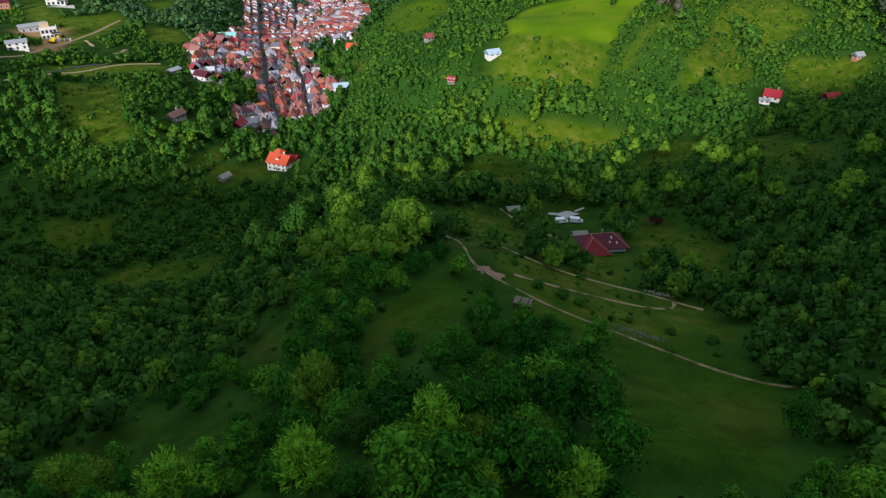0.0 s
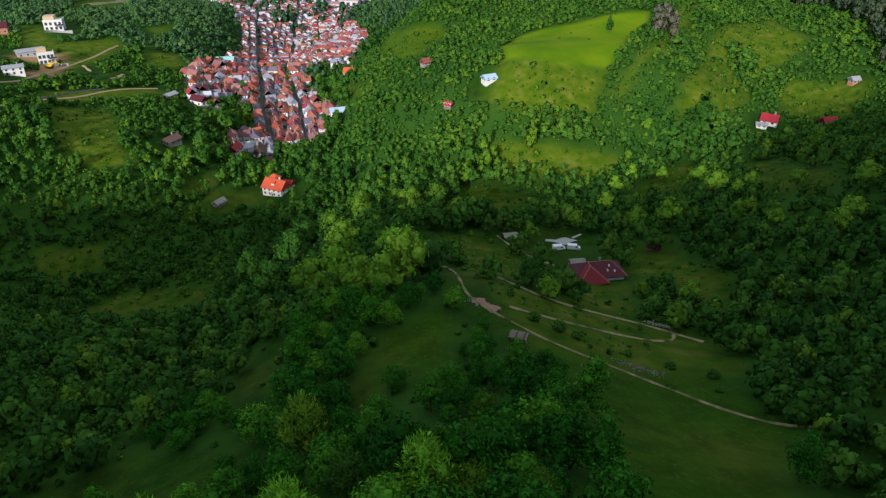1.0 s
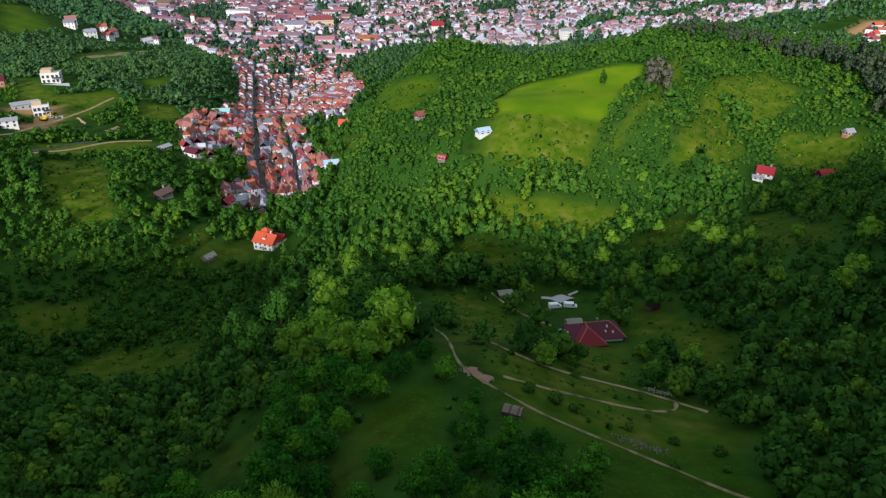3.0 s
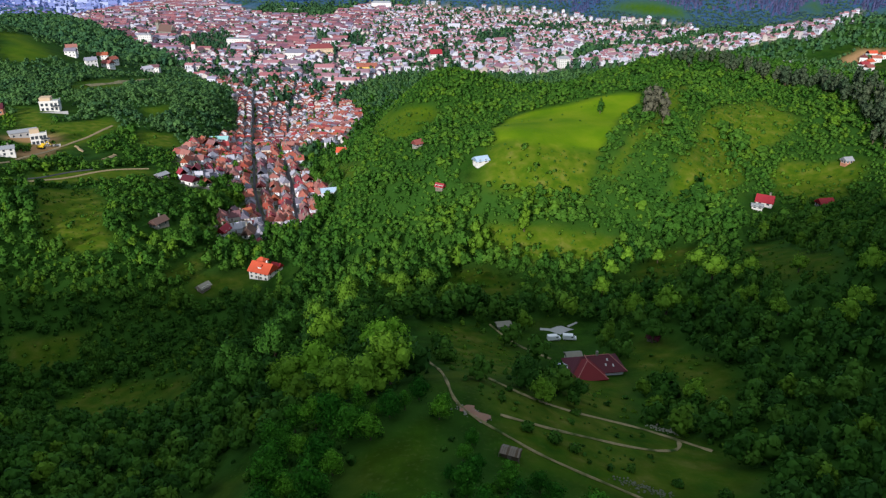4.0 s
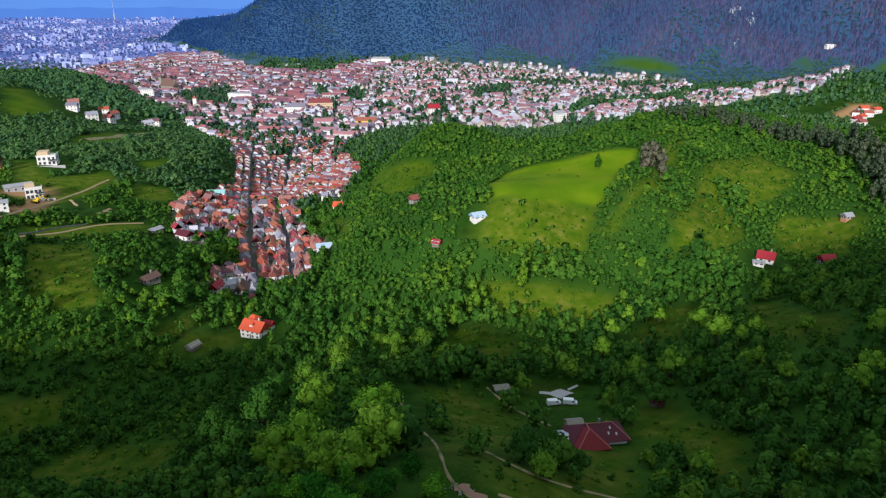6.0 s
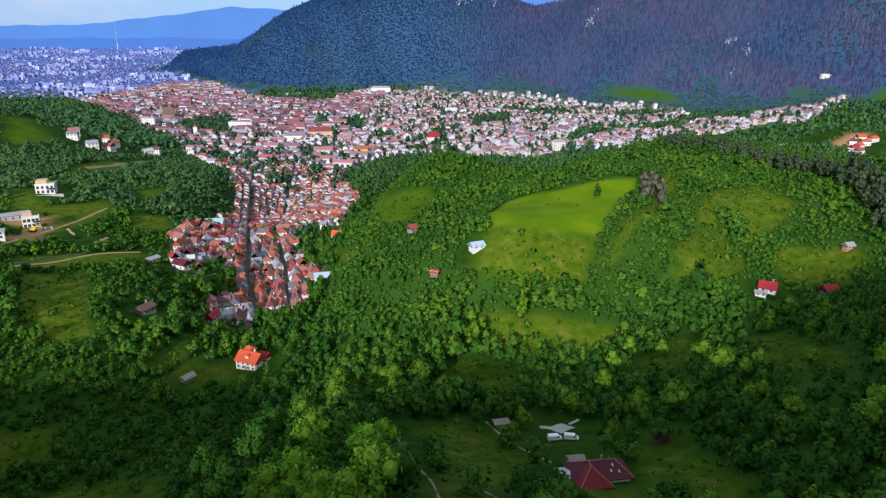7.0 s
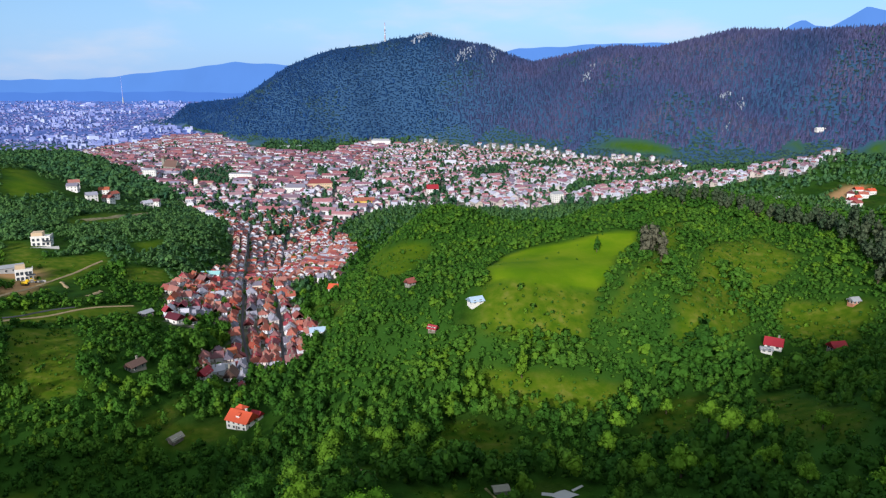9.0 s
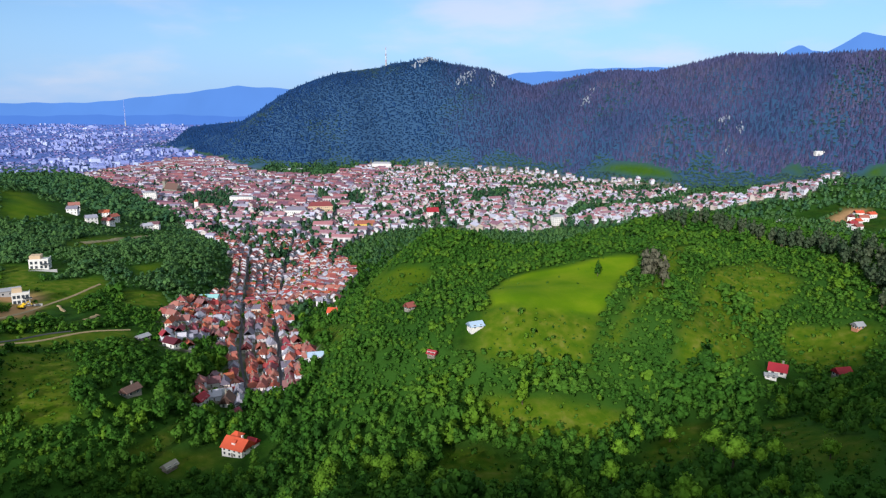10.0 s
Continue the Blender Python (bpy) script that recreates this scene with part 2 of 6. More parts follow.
# tile and wall colours hold added blue for haze, most in the far town
TILES = [(0.0, (0.4, 0.095, 0.065)), (0.15, (0.44, 0.15, 0.11)), (0.3, (0.24, 0.055, 0.065)), (0.44, (0.46, 0.2, 0.16)), (0.54, (0.17, 0.085, 0.11)), (0.64, (0.36, 0.04, 0.06)), (0.74, (0.44, 0.13, 0.06)), (0.82, (0.16, 0.15, 0.21)), (0.92, (0.36, 0.38, 0.48)), (1.0, (0.64, 0.66, 0.76))]
TILES_HAZED = [(0.0, (0.37, 0.135, 0.155)), (0.25, (0.43, 0.21, 0.24)), (0.42, (0.26, 0.13, 0.19)), (0.58, (0.42, 0.24, 0.27)), (0.72, (0.2, 0.15, 0.21)), (0.86, (0.35, 0.34, 0.47)), (1.0, (0.64, 0.68, 0.84))]
HAZED_WALLS = [(0.0, (0.74, 0.78, 0.9)), (0.35, (0.74, 0.75, 0.82)), (0.6, (0.8, 0.84, 0.94)), (0.78, (0.64, 0.56, 0.46)), (0.88, (0.7, 0.62, 0.6)), (1.0, (0.45, 0.46, 0.5))]
TILE_OLD = roofing("haze_rose_tiles", [(0.0, (0.26, 0.095, 0.115)), (0.3, (0.33, 0.13, 0.15)), (0.5, (0.17, 0.08, 0.13)), (0.7, (0.32, 0.16, 0.19)), (0.85, (0.17, 0.15, 0.24)), (1.0, (0.48, 0.5, 0.64))], True)
TILE, TILE_MID, TILE_HAZED = roofing("clay_tiles", TILES), roofing("clay_tiles_valley", TILES, True), roofing("haze_tinted_clay_tiles", TILES_HAZED, True)
WALL, WALL_FAR = walling("painted_render", HAZED_WALLS), walling("haze_tinted_render_far", [(at, tuple(0.86 * v for v in colour)) for at, colour in HAZED_WALLS], True)
# haze blue painted into the walls and roofs of the distant city
BLOCK_HAZED = walling("haze_blue_apartment_render", [(0.0, (0.17, 0.22, 0.5)), (0.45, (0.25, 0.3, 0.58)), (0.8, (0.35, 0.41, 0.7)), (1.0, (0.55, 0.62, 0.86))], True)
LOW_HAZED = walling("haze_blue_distant_roofs", [(0.0, (0.07, 0.11, 0.32)), (0.45, (0.11, 0.145, 0.38)), (0.65, (0.22, 0.17, 0.35)), (0.85, (0.26, 0.29, 0.54)), (1.0, (0.42, 0.47, 0.72))], True)
PLAIN_HAZE = haze_glow("haze_glow_plain", (0.1, 0.26, 0.8))
HAZE_NEAR = haze_glow("haze_glow_ranges", (0.13, 0.325, 0.88))

# ---- the lie of the land ----
# rounded hills and hollows: x, y, reach across, reach along, height
HILLS = [
    (-16, -34, 192, 96, 39.8),
    (8, 51, 41, 41, 17.5),
    (0, 119, 41, 41, 22.1),
    (90, 72, 41, 41, 20.0),
    (194, 154, 96, 99, 51.4),
    (290, 320, 75, 132, 83.9),
    (35, 316, 41, 51, 33.3),
    (102, 319, 41, 41, 25.9),
    (98, 401, 92, 67, 51.9),
    (12, 462, 46, 49, 41.9),
    (208, 548, 143, 129, 63.7),
    (-30, 371, 41, 86, 34.2),
    (-423, 216, 204, 171, 75.0),
    (-134, 198, 111, 60, -30.6),
    (-343, 571, 223, 205, 39.9),
    (-522, 781, 144, 163, 74.1),
    (-139, 601, 41, 133, -25.4),
    (-25, 188, 41, 41, 17.4),
    (-67, 356, 46, 92, -23.9),
]
# the wooded mountain behind the town: x, height of its crest; and where foot and crest run
CREST_X = (-1300, -1241, -1171, -1076, -987, -739, -648, -520, -428, -340, -196, -135, -95, -25, 64, 180, 235, 321, 417, 491, 561, 629, 731, 802, 926, 1091, 1900)
CREST_Z = (-25, 5, 46, 68, 82, 104, 152, 224, 257, 278, 294, 311, 315, 326, 305, 284, 257, 223, 242, 259, 264, 253, 277, 296, 287, 290, 290)


def mountain_foot(x):
    return np.interp(x, (-1300, -950, -800, -620, -400, -100, 100, 300, 450, 650, 1000, 1900), (2900, 2650, 2450, 2200, 2060, 2130, 2000, 1750, 1560, 1370, 1190, 800))


def mountain_top(x):
    return np.interp(x, (-1300, -900, -600, -300, 150, 600, 900, 1300, 1900), (3150, 2950, 2660, 2530, 2480, 2080, 1860, 1560, 1150))


def lie(x, y):
    """Height of the ground, for arrays of x and y."""
    x, y = np.asarray(x, float), np.asarray(y, float)
    z = np.interp(y, (-200, 0, 300, 420, 700, 950, 2000, 4800, 5000), (60, 60, 28, 14, -4, -13, -26, 84, 92))
    for cx, cy, rx, ry, up in HILLS:
        z = z + up * np.exp(-(((x - cx) / rx) ** 2) - ((y - cy) / ry) ** 2)
    # the side valley climbs towards the mountain
    z = z + 55 * np.clip((x - 330) / 330, 0, 1) ** 1.2 * np.exp(-(((y - 1080) / 260) ** 2))
    # the high ridge behind, added out of view under the low sun
    s = np.clip((-60 - y) / 440, 0, 1)
    # crest heights shaped so its shadow falls on the slopes and spares the spur
    ridge = np.interp(x, (-700, -384, -311, -285, -270, -262, -226, -214, -184, -168, -153, -138, -126, -110, -100, -86, -66, 200), (305, 310, 308, 308, 304, 294, 294, 311, 313, 309, 313, 319, 321, 316, 325, 341, 350, 358)) + np.sin(x / 17.0 + 1)
    z = z + (ridge - 60) * (s * s * (3 - 2 * s)) * np.where(y < -500, np.clip(1 - (-500 - y) / 500, 0.4, 1), 1)
    # the mountain
    foot = mountain_foot(x)
    top = mountain_top(x)
    crest = np.interp(x, CREST_X, CREST_Z)
    s = (y - foot) / (top - foot)
    up = np.where(s < 1, np.sin(np.clip(s, 0, 1) * np.pi / 2) ** 1.25, 1 - 0.35 * np.clip((s - 1) / 1.5, 0, 1))
    gully = 13 * np.sin(x / 62 + 1.2 * np.sin(y / 140)) + 6 * np.sin(x / 27 + y / 75)
    inside = np.clip((x + 1100) / 60, 0, 1)
    z = z + inside * up * (crest - z) + inside * gully * 4 * np.clip(up, 0, 1) * (1 - np.clip(up, 0, 1))
    # small unevenness
    return z + 0.5 * np.sin(x / 9.0 + 0.7 * np.sin(y / 13)) * np.cos(y / 11.0)


def ground(x, y):
    return float(lie(x, y))


# ---- making meshes ----
def mesh_object(name, verts, faces, mats, parent=None, label="", which=None, smooth=False, tones=None, normals=None):
    """One mesh object from arrays; faces: rows of three or four corners."""
    verts, faces = np.asarray(verts, np.float32), np.asarray(faces, np.int32)
    me = bpy.data.meshes.new(name)
    me.vertices.add(len(verts))
    me.vertices.foreach_set("co", verts.ravel())
    me.loops.add(faces.size)
    me.loops.foreach_set("vertex_index", faces.ravel())
    me.polygons.add(len(faces))
    me.polygons.foreach_set("loop_start", np.arange(len(faces), dtype=np.int32) * faces.shape[1])
    for m in mats if isinstance(mats, (list, tuple)) else [mats]:
        me.materials.append(m)
    if which is not None:
        me.polygons.foreach_set("material_index", np.asarray(which, np.int32))
    me.polygons.foreach_set("use_smooth", np.full(len(faces), smooth))
    for key, values in (tones or {}).items():
        me.attributes.new(key, "FLOAT", "POINT").data.foreach_set("value", np.asarray(values, np.float32))
    if normals is not None:
        me.attributes.new("custom_normal", "FLOAT_VECTOR", "POINT").data.foreach_set("vector", np.asarray(normals, np.float32).ravel())
    me.update(calc_edges=True)
    ob = new(name, me)
    ob.parent = parent
    if label:
        ob["label"] = label
    return ob


def part(name, bm, mat, parent, label=""):
    """Link a bmesh as one mesh object under a thing or a part."""
    me = bpy.data.meshes.new(name)
    bmesh.ops.recalc_face_normals(bm, faces=bm.faces)
    bm.to_mesh(me)
    bm.free()
    me.materials.append(mat)
    ob = new(name, me)
    ob.parent = parent
    if label:
        ob["label"] = label
    return ob


def thing(name, at, turn, label, category, group="", kind=""):
    """The empty at a thing's base."""
    ob = new(name)
    ob.empty_display_size = 0.5
    ob.matrix_basis = pose(*at, 0, 0, turn)
    return tagged(ob, label, category, group, kind)


def box(bm, x0, x1, y0, y1, z0, z1, bevel=0.0):
    made = bmesh.ops.create_cube(bm, size=1.0, matrix=Matrix.Translation(((x0 + x1) / 2, (y0 + y1) / 2, (z0 + z1) / 2)) @ Matrix.Diagonal((x1 - x0, y1 - y0, z1 - z0, 1)))
    if bevel:
        edges = {e for v in made["verts"] for e in v.link_edges}
        bmesh.ops.bevel(bm, geom=list(edges), offset=bevel, segments=1, affect="EDGES")
    return bm


def solid(bm, verts, faces):
    vs = [bm.verts.new(v) for v in verts]
    for f in faces:
        bm.faces.new([vs[i] for i in f])
    return bm


def cylinder(bm, x, y, z0, z1, r0, r1, n=8):
    bmesh.ops.create_cone(bm, cap_ends=True, segments=n, radius1=r0, radius2=r1, depth=z1 - z0, matrix=Matrix.Translation((x, y, (z0 + z1) / 2)))
    return bm


def gable_walls(w, d, h, rise):
    """Walls of a house with gables at the two ends along x; w along x, d along y."""
    a, b = w / 2, d / 2
    v = [(-a, -b, -1.5), (a, -b, -1.5), (a, b, -1.5), (-a, b, -1.5), (-a, -b, h), (a, -b, h), (a, b, h), (-a, b, h), (-a, 0, h + rise), (a, 0, h + rise)]
    return solid(bmesh.new(), v, [(0, 3, 2, 1), (0, 1, 5, 4), (2, 3, 7, 6), (1, 2, 6, 9, 5), (3, 0, 4, 8, 7), (4, 5, 9, 8), (7, 8, 9, 6)])


def gable_roof(w, d, h, rise, over=0.5, thick=0.22, hip=0.0):
    """Two slopes with eaves and thickness; hip: how far the ridge ends are drawn in."""
    a, b = w / 2 + over, d / 2 + over
    drop = rise * over / (d / 2)
    z0, z1 = h - drop + 0.06, h + rise + 0.06
    r = a - hip
    low = [(-a, -b, z0), (a, -b, z0), (a, b, z0), (-a, b, z0), (-r, 0, z1), (r, 0, z1)]
    v = low + [(x, y, z + thick) for x, y, z in low]
    f = [(6, 7, 11, 10), (8, 9, 10, 11), (7, 8, 11), (9, 6, 10), (1, 0, 4, 5), (3, 2, 5, 4), (2, 1, 5), (0, 3, 4)]
    f += [(0, 1, 7, 6), (1, 2, 8, 7), (2, 3, 9, 8), (3, 0, 6, 9)]
    return solid(bmesh.new(), v, f)


def window(parent, x, y, z, w, h, side, label=""):
    """A window set in a wall; side: x or y, the way it faces, with its sign."""
    bm, fm = bmesh.new(), bmesh.new()
    s = 1 if side[0] == "+" else -1
    if side[1] == "y":
        box(fm, x - w / 2 - 0.1, x + w / 2 + 0.1, y - 0.06, y + 0.06, z - 0.1, z + h + 0.1)
        box(bm, x - w / 2, x + w / 2, y + s * 0.03 - 0.05, y + s * 0.03 + 0.05, z, z + h)
    else:
        box(fm, x - 0.06, x + 0.06, y - w / 2 - 0.1, y + w / 2 + 0.1, z - 0.1, z + h + 0.1)
        box(bm, x + s * 0.03 - 0.05, x + s * 0.03 + 0.05, y - w / 2, y + w / 2, z, z + h)
    frame_ob = part("window", fm, WHITE, parent, label)
    part("pane", bm, GLASS, frame_ob)
    return frame_ob


def house(name, at, turn, label, w=10.0, d=8.0, h=3.5, rise=3.0, wall=None, roof=None, hip=0.0, storeys=1, chimney=True, windows=True, group="", category="house"):
    """A small pitched-roof house: walls, roof, chimney, windows on all sides and a door."""
    t = thing(name, at, turn, label, category, group)
    part("wall", gable_walls(w, d, h, rise if hip < 0.5 else 0.02), wall or WALL, t)
    part("roof", gable_roof(w, d, h, rise, hip=hip), roof or TILE, t)
    if chimney:
        bm = box(bmesh.new(), w * 0.2, w * 0.2 + 0.7, d * 0.12, d * 0.12 + 0.7, h + rise * 0.4, h + rise + 1.0)
        box(bm, w * 0.2 - 0.08, w * 0.2 + 0.78, d * 0.12 - 0.08, d * 0.12 + 0.78, h + rise + 1.0, h + rise + 1.15)
        part("chimney", bm, STONE, t)
    if windows:
        count = max(2, int(w / 3.2))
        for level in range(storeys):
            z = 0.9 + level * h / storeys
            for i in range(count):
                x = -w / 2 + (i + 0.5) * w / count
                window(t, x, -d / 2, z, 1.1, 1.3, "-y")
            for y in (-d * 0.22, d * 0.22):
                window(t, -w / 2, y, z, 1.0, 1.3, "-x")
                window(t, w / 2, y, z, 1.0, 1.3, "+x")
        part("door", box(bmesh.new(), w * 0.06, w * 0.06 + 1.0, d / 2 - 0.05, d / 2 + 0.06, 0, 2.1), TIMBER, t)
    return t


# ---- the ground: one sheet from behind the camera to the horizon ----
def spaced(*runs):
    """Coordinates along a line: runs of (from, to, step)."""
    return np.unique(np.concatenate([np.arange(a, b + 0.1, s) for a, b, s in runs]))


# open ground and built-up ground, as outlines of x, y
# the smooth bright meadow on the hill, and the rougher grass on its slopes
BRIGHT = [
    [(27, 331), (28, 311), (51, 306), (77, 311), (86, 323), (94, 346), (109, 367), (115, 384), (92, 380), (74, 378), (56, 378), (40, 372)],
]
HILL_OPEN = [
    [(28, 311), (77, 311), (70, 293), (67, 283), (45, 279), (27, 284), (22, 289), (24, 304)],
    [(20, 269), (50, 267), (66, 265), (78, 261), (71, 253), (60, 243), (42, 244), (27, 252)],
    [(101, 285), (111, 308), (155, 391), (201, 429), (204, 383), (185, 363), (160, 346), (149, 317), (128, 291)],
    [(165, 329), (178, 345), (198, 331), (203, 313), (183, 293), (171, 296), (159, 306)],
    [(80, 294), (95, 315), (110, 325), (139, 389), (180, 467), (167, 476), (110, 349), (86, 310), (75, 297)],
]
# meadows across the valley, below the villas and on the wooded rise
VALLEY_OPEN = [
    [(-51, 557), (-22, 428), (1, 410), (5, 399), (-8, 359), (-20, 358), (-35, 388)],
    [(-75, 439), (-54, 407), (-36, 347), (-40, 340), (-62, 397)],
    [(-190, 321), (-169, 338), (-153, 315), (-142, 290), (-132, 277), (-141, 268), (-156, 266)],
    [(-207, 349), (-166, 395), (-157, 384), (-178, 345), (-193, 326)],
    [(-296, 492), (-282, 493), (-251, 463), (-229, 494), (-218, 481), (-217, 447), (-219, 408), (-245, 408)],
    [(-205, 472), (-183, 487), (-170, 464), (-176, 444), (-190, 444)],
    [(-224, 529), (-211, 559), (-200, 534), (-208, 503)],
    [(-304, 602), (-312, 753), (-294, 761), (-265, 591), (-290, 560)],
    [(-449, 740), (-453, 807), (-388, 727), (-383, 684), (-403, 664)],
]
# grassy gaps on the shaded slopes
SLOPE_OPEN = [
    [(-99, 268), (-88, 270), (-79, 272), (-72, 262), (-84, 253), (-97, 253)],
    [(-112, 259), (-108, 268), (-102, 284), (-99, 304), (-96, 291), (-97, 267), (-102, 260)],
    [(-151, 222), (-140, 223), (-127, 229), (-123, 217), (-130, 210), (-141, 203)],
    [(-119, 188), (-112, 202), (-93, 203), (-77, 202), (-65, 167), (-73, 157), (-108, 179)],
    [(72, 233), (90, 253), (106, 253), (89, 226), (74, 212), (66, 221)],
    [(114, 245), (127, 243), (124, 213), (126, 198), (113, 181), (104, 201)],
    [(3, 244), (21, 245), (33, 234), (27, 212), (7, 216)],
]
# fields about the farm
FARM_OPEN = [
    [(56, 177), (67, 175), (75, 153), (73, 137), (67, 133), (60, 135), (59, 149), (53, 161)],
    [(-1, 188), (13, 192), (23, 178), (29, 156), (26, 142), (19, 139), (8, 128), (4, 163)],
    [(10, 121), (29, 126), (48, 122), (55, 110), (58, 99), (22, 92), (14, 99), (13, 111)],
    [(33, 157), (49, 151), (46, 131), (30, 120), (29, 138)],
]
# meadow and gaps on the near spur
NEAR_OPEN = [
    [(20, 93), (31, 90), (39, 86), (47, 78), (53, 75), (43, 59), (39, 49), (19, 44), (19, 52), (21, 67), (20, 81)],
    [(16, 101), (33, 100), (46, 108), (46, 99), (57, 105), (48, 75), (43, 76), (36, 84), (22, 95)],
    [(-12, 91), (-10, 101), (-5, 103), (-2, 107), (1, 109), (4, 105), (4, 89), (2, 80), (-1, 77), (-5, 85)],
    [(-15, 78), (-13, 89), (-9, 91), (-7, 85), (-9, 72)],
    [(-37, 89), (-38, 108), (-35, 112), (-31, 117), (-26, 106), (-30, 103), (-28, 89), (-30, 85)],
    [(-55, 79), (-49, 82), (-39, 81), (-25, 75), (-22, 70), (-29, 71), (-31, 62), (-42, 64), (-54, 66), (-60, 63), (-64, 69), (-61, 72)],
]
# the broad town, its lower rows and its arm up the next valley
TOWN = [
    [(-956, 1906), (-903, 2106), (-876, 2305), (-735, 2362), (-546, 2047), (-374, 1857), (-265, 1858), (-272, 1995), (-195, 2134), (-12, 2101), (150, 1976), (319, 1786), (383, 1676), (538, 1511), (525, 1420), (423, 1290), (338, 1266), (268, 1283), (226, 1172), (198, 1011), (145, 946), (76, 955), (-35, 983), (-78, 919), (-102, 819), (-240, 773), (-342, 967), (-535, 1274), (-619, 1418)],
    [(186, 1023), (274, 1169), (349, 1232), (418, 1198), (389, 1099), (299, 1051), (231, 1018)],
    [(396, 1120), (445, 1246), (507, 1248), (518, 1158), (602, 1276), (698, 1385), (748, 1375), (808, 1363), (800, 1335), (625, 1116), (580, 1065), (546, 1048), (540, 1088), (483, 1080), (429, 1077)],
]
# the houses along the narrow valley
VALLEY_TOWN = [
    [(-342, 967), (-270, 850), (-209, 725), (-176, 622), (-164, 567), (-166, 506), (-169, 460), (-163, 428), (-153, 414), (-142, 380), (-127, 374), (-130, 410), (-108, 383), (-104, 367), (-111, 337), (-108, 323), (-92, 326), (-85, 324), (-83, 341), (-59, 319), (-54, 319), (-65, 366), (-48, 338), (-60, 381), (-80, 427), (-94, 468), (-98, 515), (-78, 486), (-62, 489), (-66, 572), (-62, 600), (-99, 760), (-102, 819)],
]
# dark trees within the town
PARKS = [
    [(-498, 1365), (-440, 1474), (-380, 1367), (-342, 1208), (-404, 1166)],
    [(74, 1406), (145, 1553), (169, 1485), (135, 1317), (70, 1285)],
    [(-19, 1187), (20, 1232), (31, 1055), (-3, 1035)],
    [(156, 1678), (309, 1611), (289, 1507), (171, 1556)],
    [(414, 1581), (493, 1522), (451, 1428), (394, 1481)],
    [(-248, 1473), (-222, 1500), (-193, 1349), (-213, 1310)],
    [(-192, 1417), (-152, 1479), (-120, 1276), (-157, 1235)],
]
# woods between the old town and the far city
FAR_WOOD = [
    [(-1157, 1857), (-980, 1864), (-826, 1703), (-589, 1364), (-528, 1258), (-736, 1360), (-449, 740)],
]
GREEN_PATCH = [[(393, 1709), (431, 1684), (494, 1620), (535, 1562), (545, 1515), (463, 1599)], [(717, 1428), (749, 1446), (764, 1418), (746, 1393)], [(829, 1353), (880, 1344), (896, 1314), (825, 1300)]]
SIDE_OPEN = [[(545, 895), (600, 950), (615, 933), (597, 879), (541, 840), (526, 875)], [(489, 959), (544, 982), (595, 987), (571, 956), (516, 928)]]
CUTTING = [[(536, 929), (580, 962), (600, 950), (562, 918), (545, 895), (530, 905)]]
OPEN = BRIGHT + HILL_OPEN + VALLEY_OPEN + SLOPE_OPEN + FARM_OPEN + NEAR_OPEN
# lines of trees that cross the open ground
THICKETS = [((190, 481), (139, 372)), ((139, 372), (109, 315)), ((109, 315), (89, 277)), ((38, 277), (84, 278)), ((84, 278), (118, 284)), ((150, 330), (158, 365))]


def inside(x, y, outlines, soft=4.0):
    """How far inside any of the outlines, from 0 to 1 over so many metres across the edge."""
    x, y = np.asarray(x, float), np.asarray(y, float)
    best = np.zeros(np.shape(x))
    for line in outlines:
        px, py = np.array(line, float).T
        near = (x > px.min() - soft) & (x < px.max() + soft) & (y > py.min() - soft) & (y < py.max() + soft)
        if not near.any():
            continue
        u, v = x[near], y[near]
        within_it, away = np.zeros(u.shape, bool), np.full(u.shape, 1e9)
        for ax, ay, bx, by in zip(px, py, np.roll(px, -1), np.roll(py, -1)):
            within_it ^= ((ay > v) != (by > v)) & (u < (bx - ax) * (v - ay) / (by - ay if by != ay else 1e-9) + ax)
            s = np.clip(((u - ax) * (bx - ax) + (v - ay) * (by - ay)) / ((bx - ax) ** 2 + (by - ay) ** 2), 0, 1)
            away = np.minimum(away, np.hypot(u - ax - s * (bx - ax), v - ay - s * (by - ay)))
        best[near] = np.maximum(best[near], np.clip(np.where(within_it, away, -away) / soft + 0.5, 0, 1))
    return best


def within(x, y, shapes, soft=0.35):
    """How far inside any of the ovals, from 0 to 1."""
    best = np.zeros(np.shape(x))
    for cx, cy, rx, ry, turn in shapes:
        c, s = math.cos(radians(turn)), math.sin(radians(turn))
        u, v = (x - cx) * c + (y - cy) * s, (y - cy) * c - (x - cx) * s
        best = np.maximum(best, np.clip((1 - np.hypot(u / rx, v / ry)) / soft + 0.5, 0, 1))
    return best


def near_lines(x, y, lines, reach):
    """Whether within reach of any of the lines."""
    found = np.zeros(np.shape(x), bool)
    for (ax, ay), (bx, by) in lines:
        dx, dy = bx - ax, by - ay
        s = np.clip(((x - ax) * dx + (y - ay) * dy) / (dx * dx + dy * dy), 0, 1)
        found |= np.hypot(x - ax - s * dx, y - ay - s * dy) < reach
    return found


def in_valley_town(x, y):
    return inside(x, y, VALLEY_TOWN, 1.0) > 0.5


def in_town(x, y):
    """The broad town between the hills and the mountain, with an arm up the next valley."""
    return (inside(x, y, TOWN, 1.0) > 0.5) | in_valley_town(x, y)


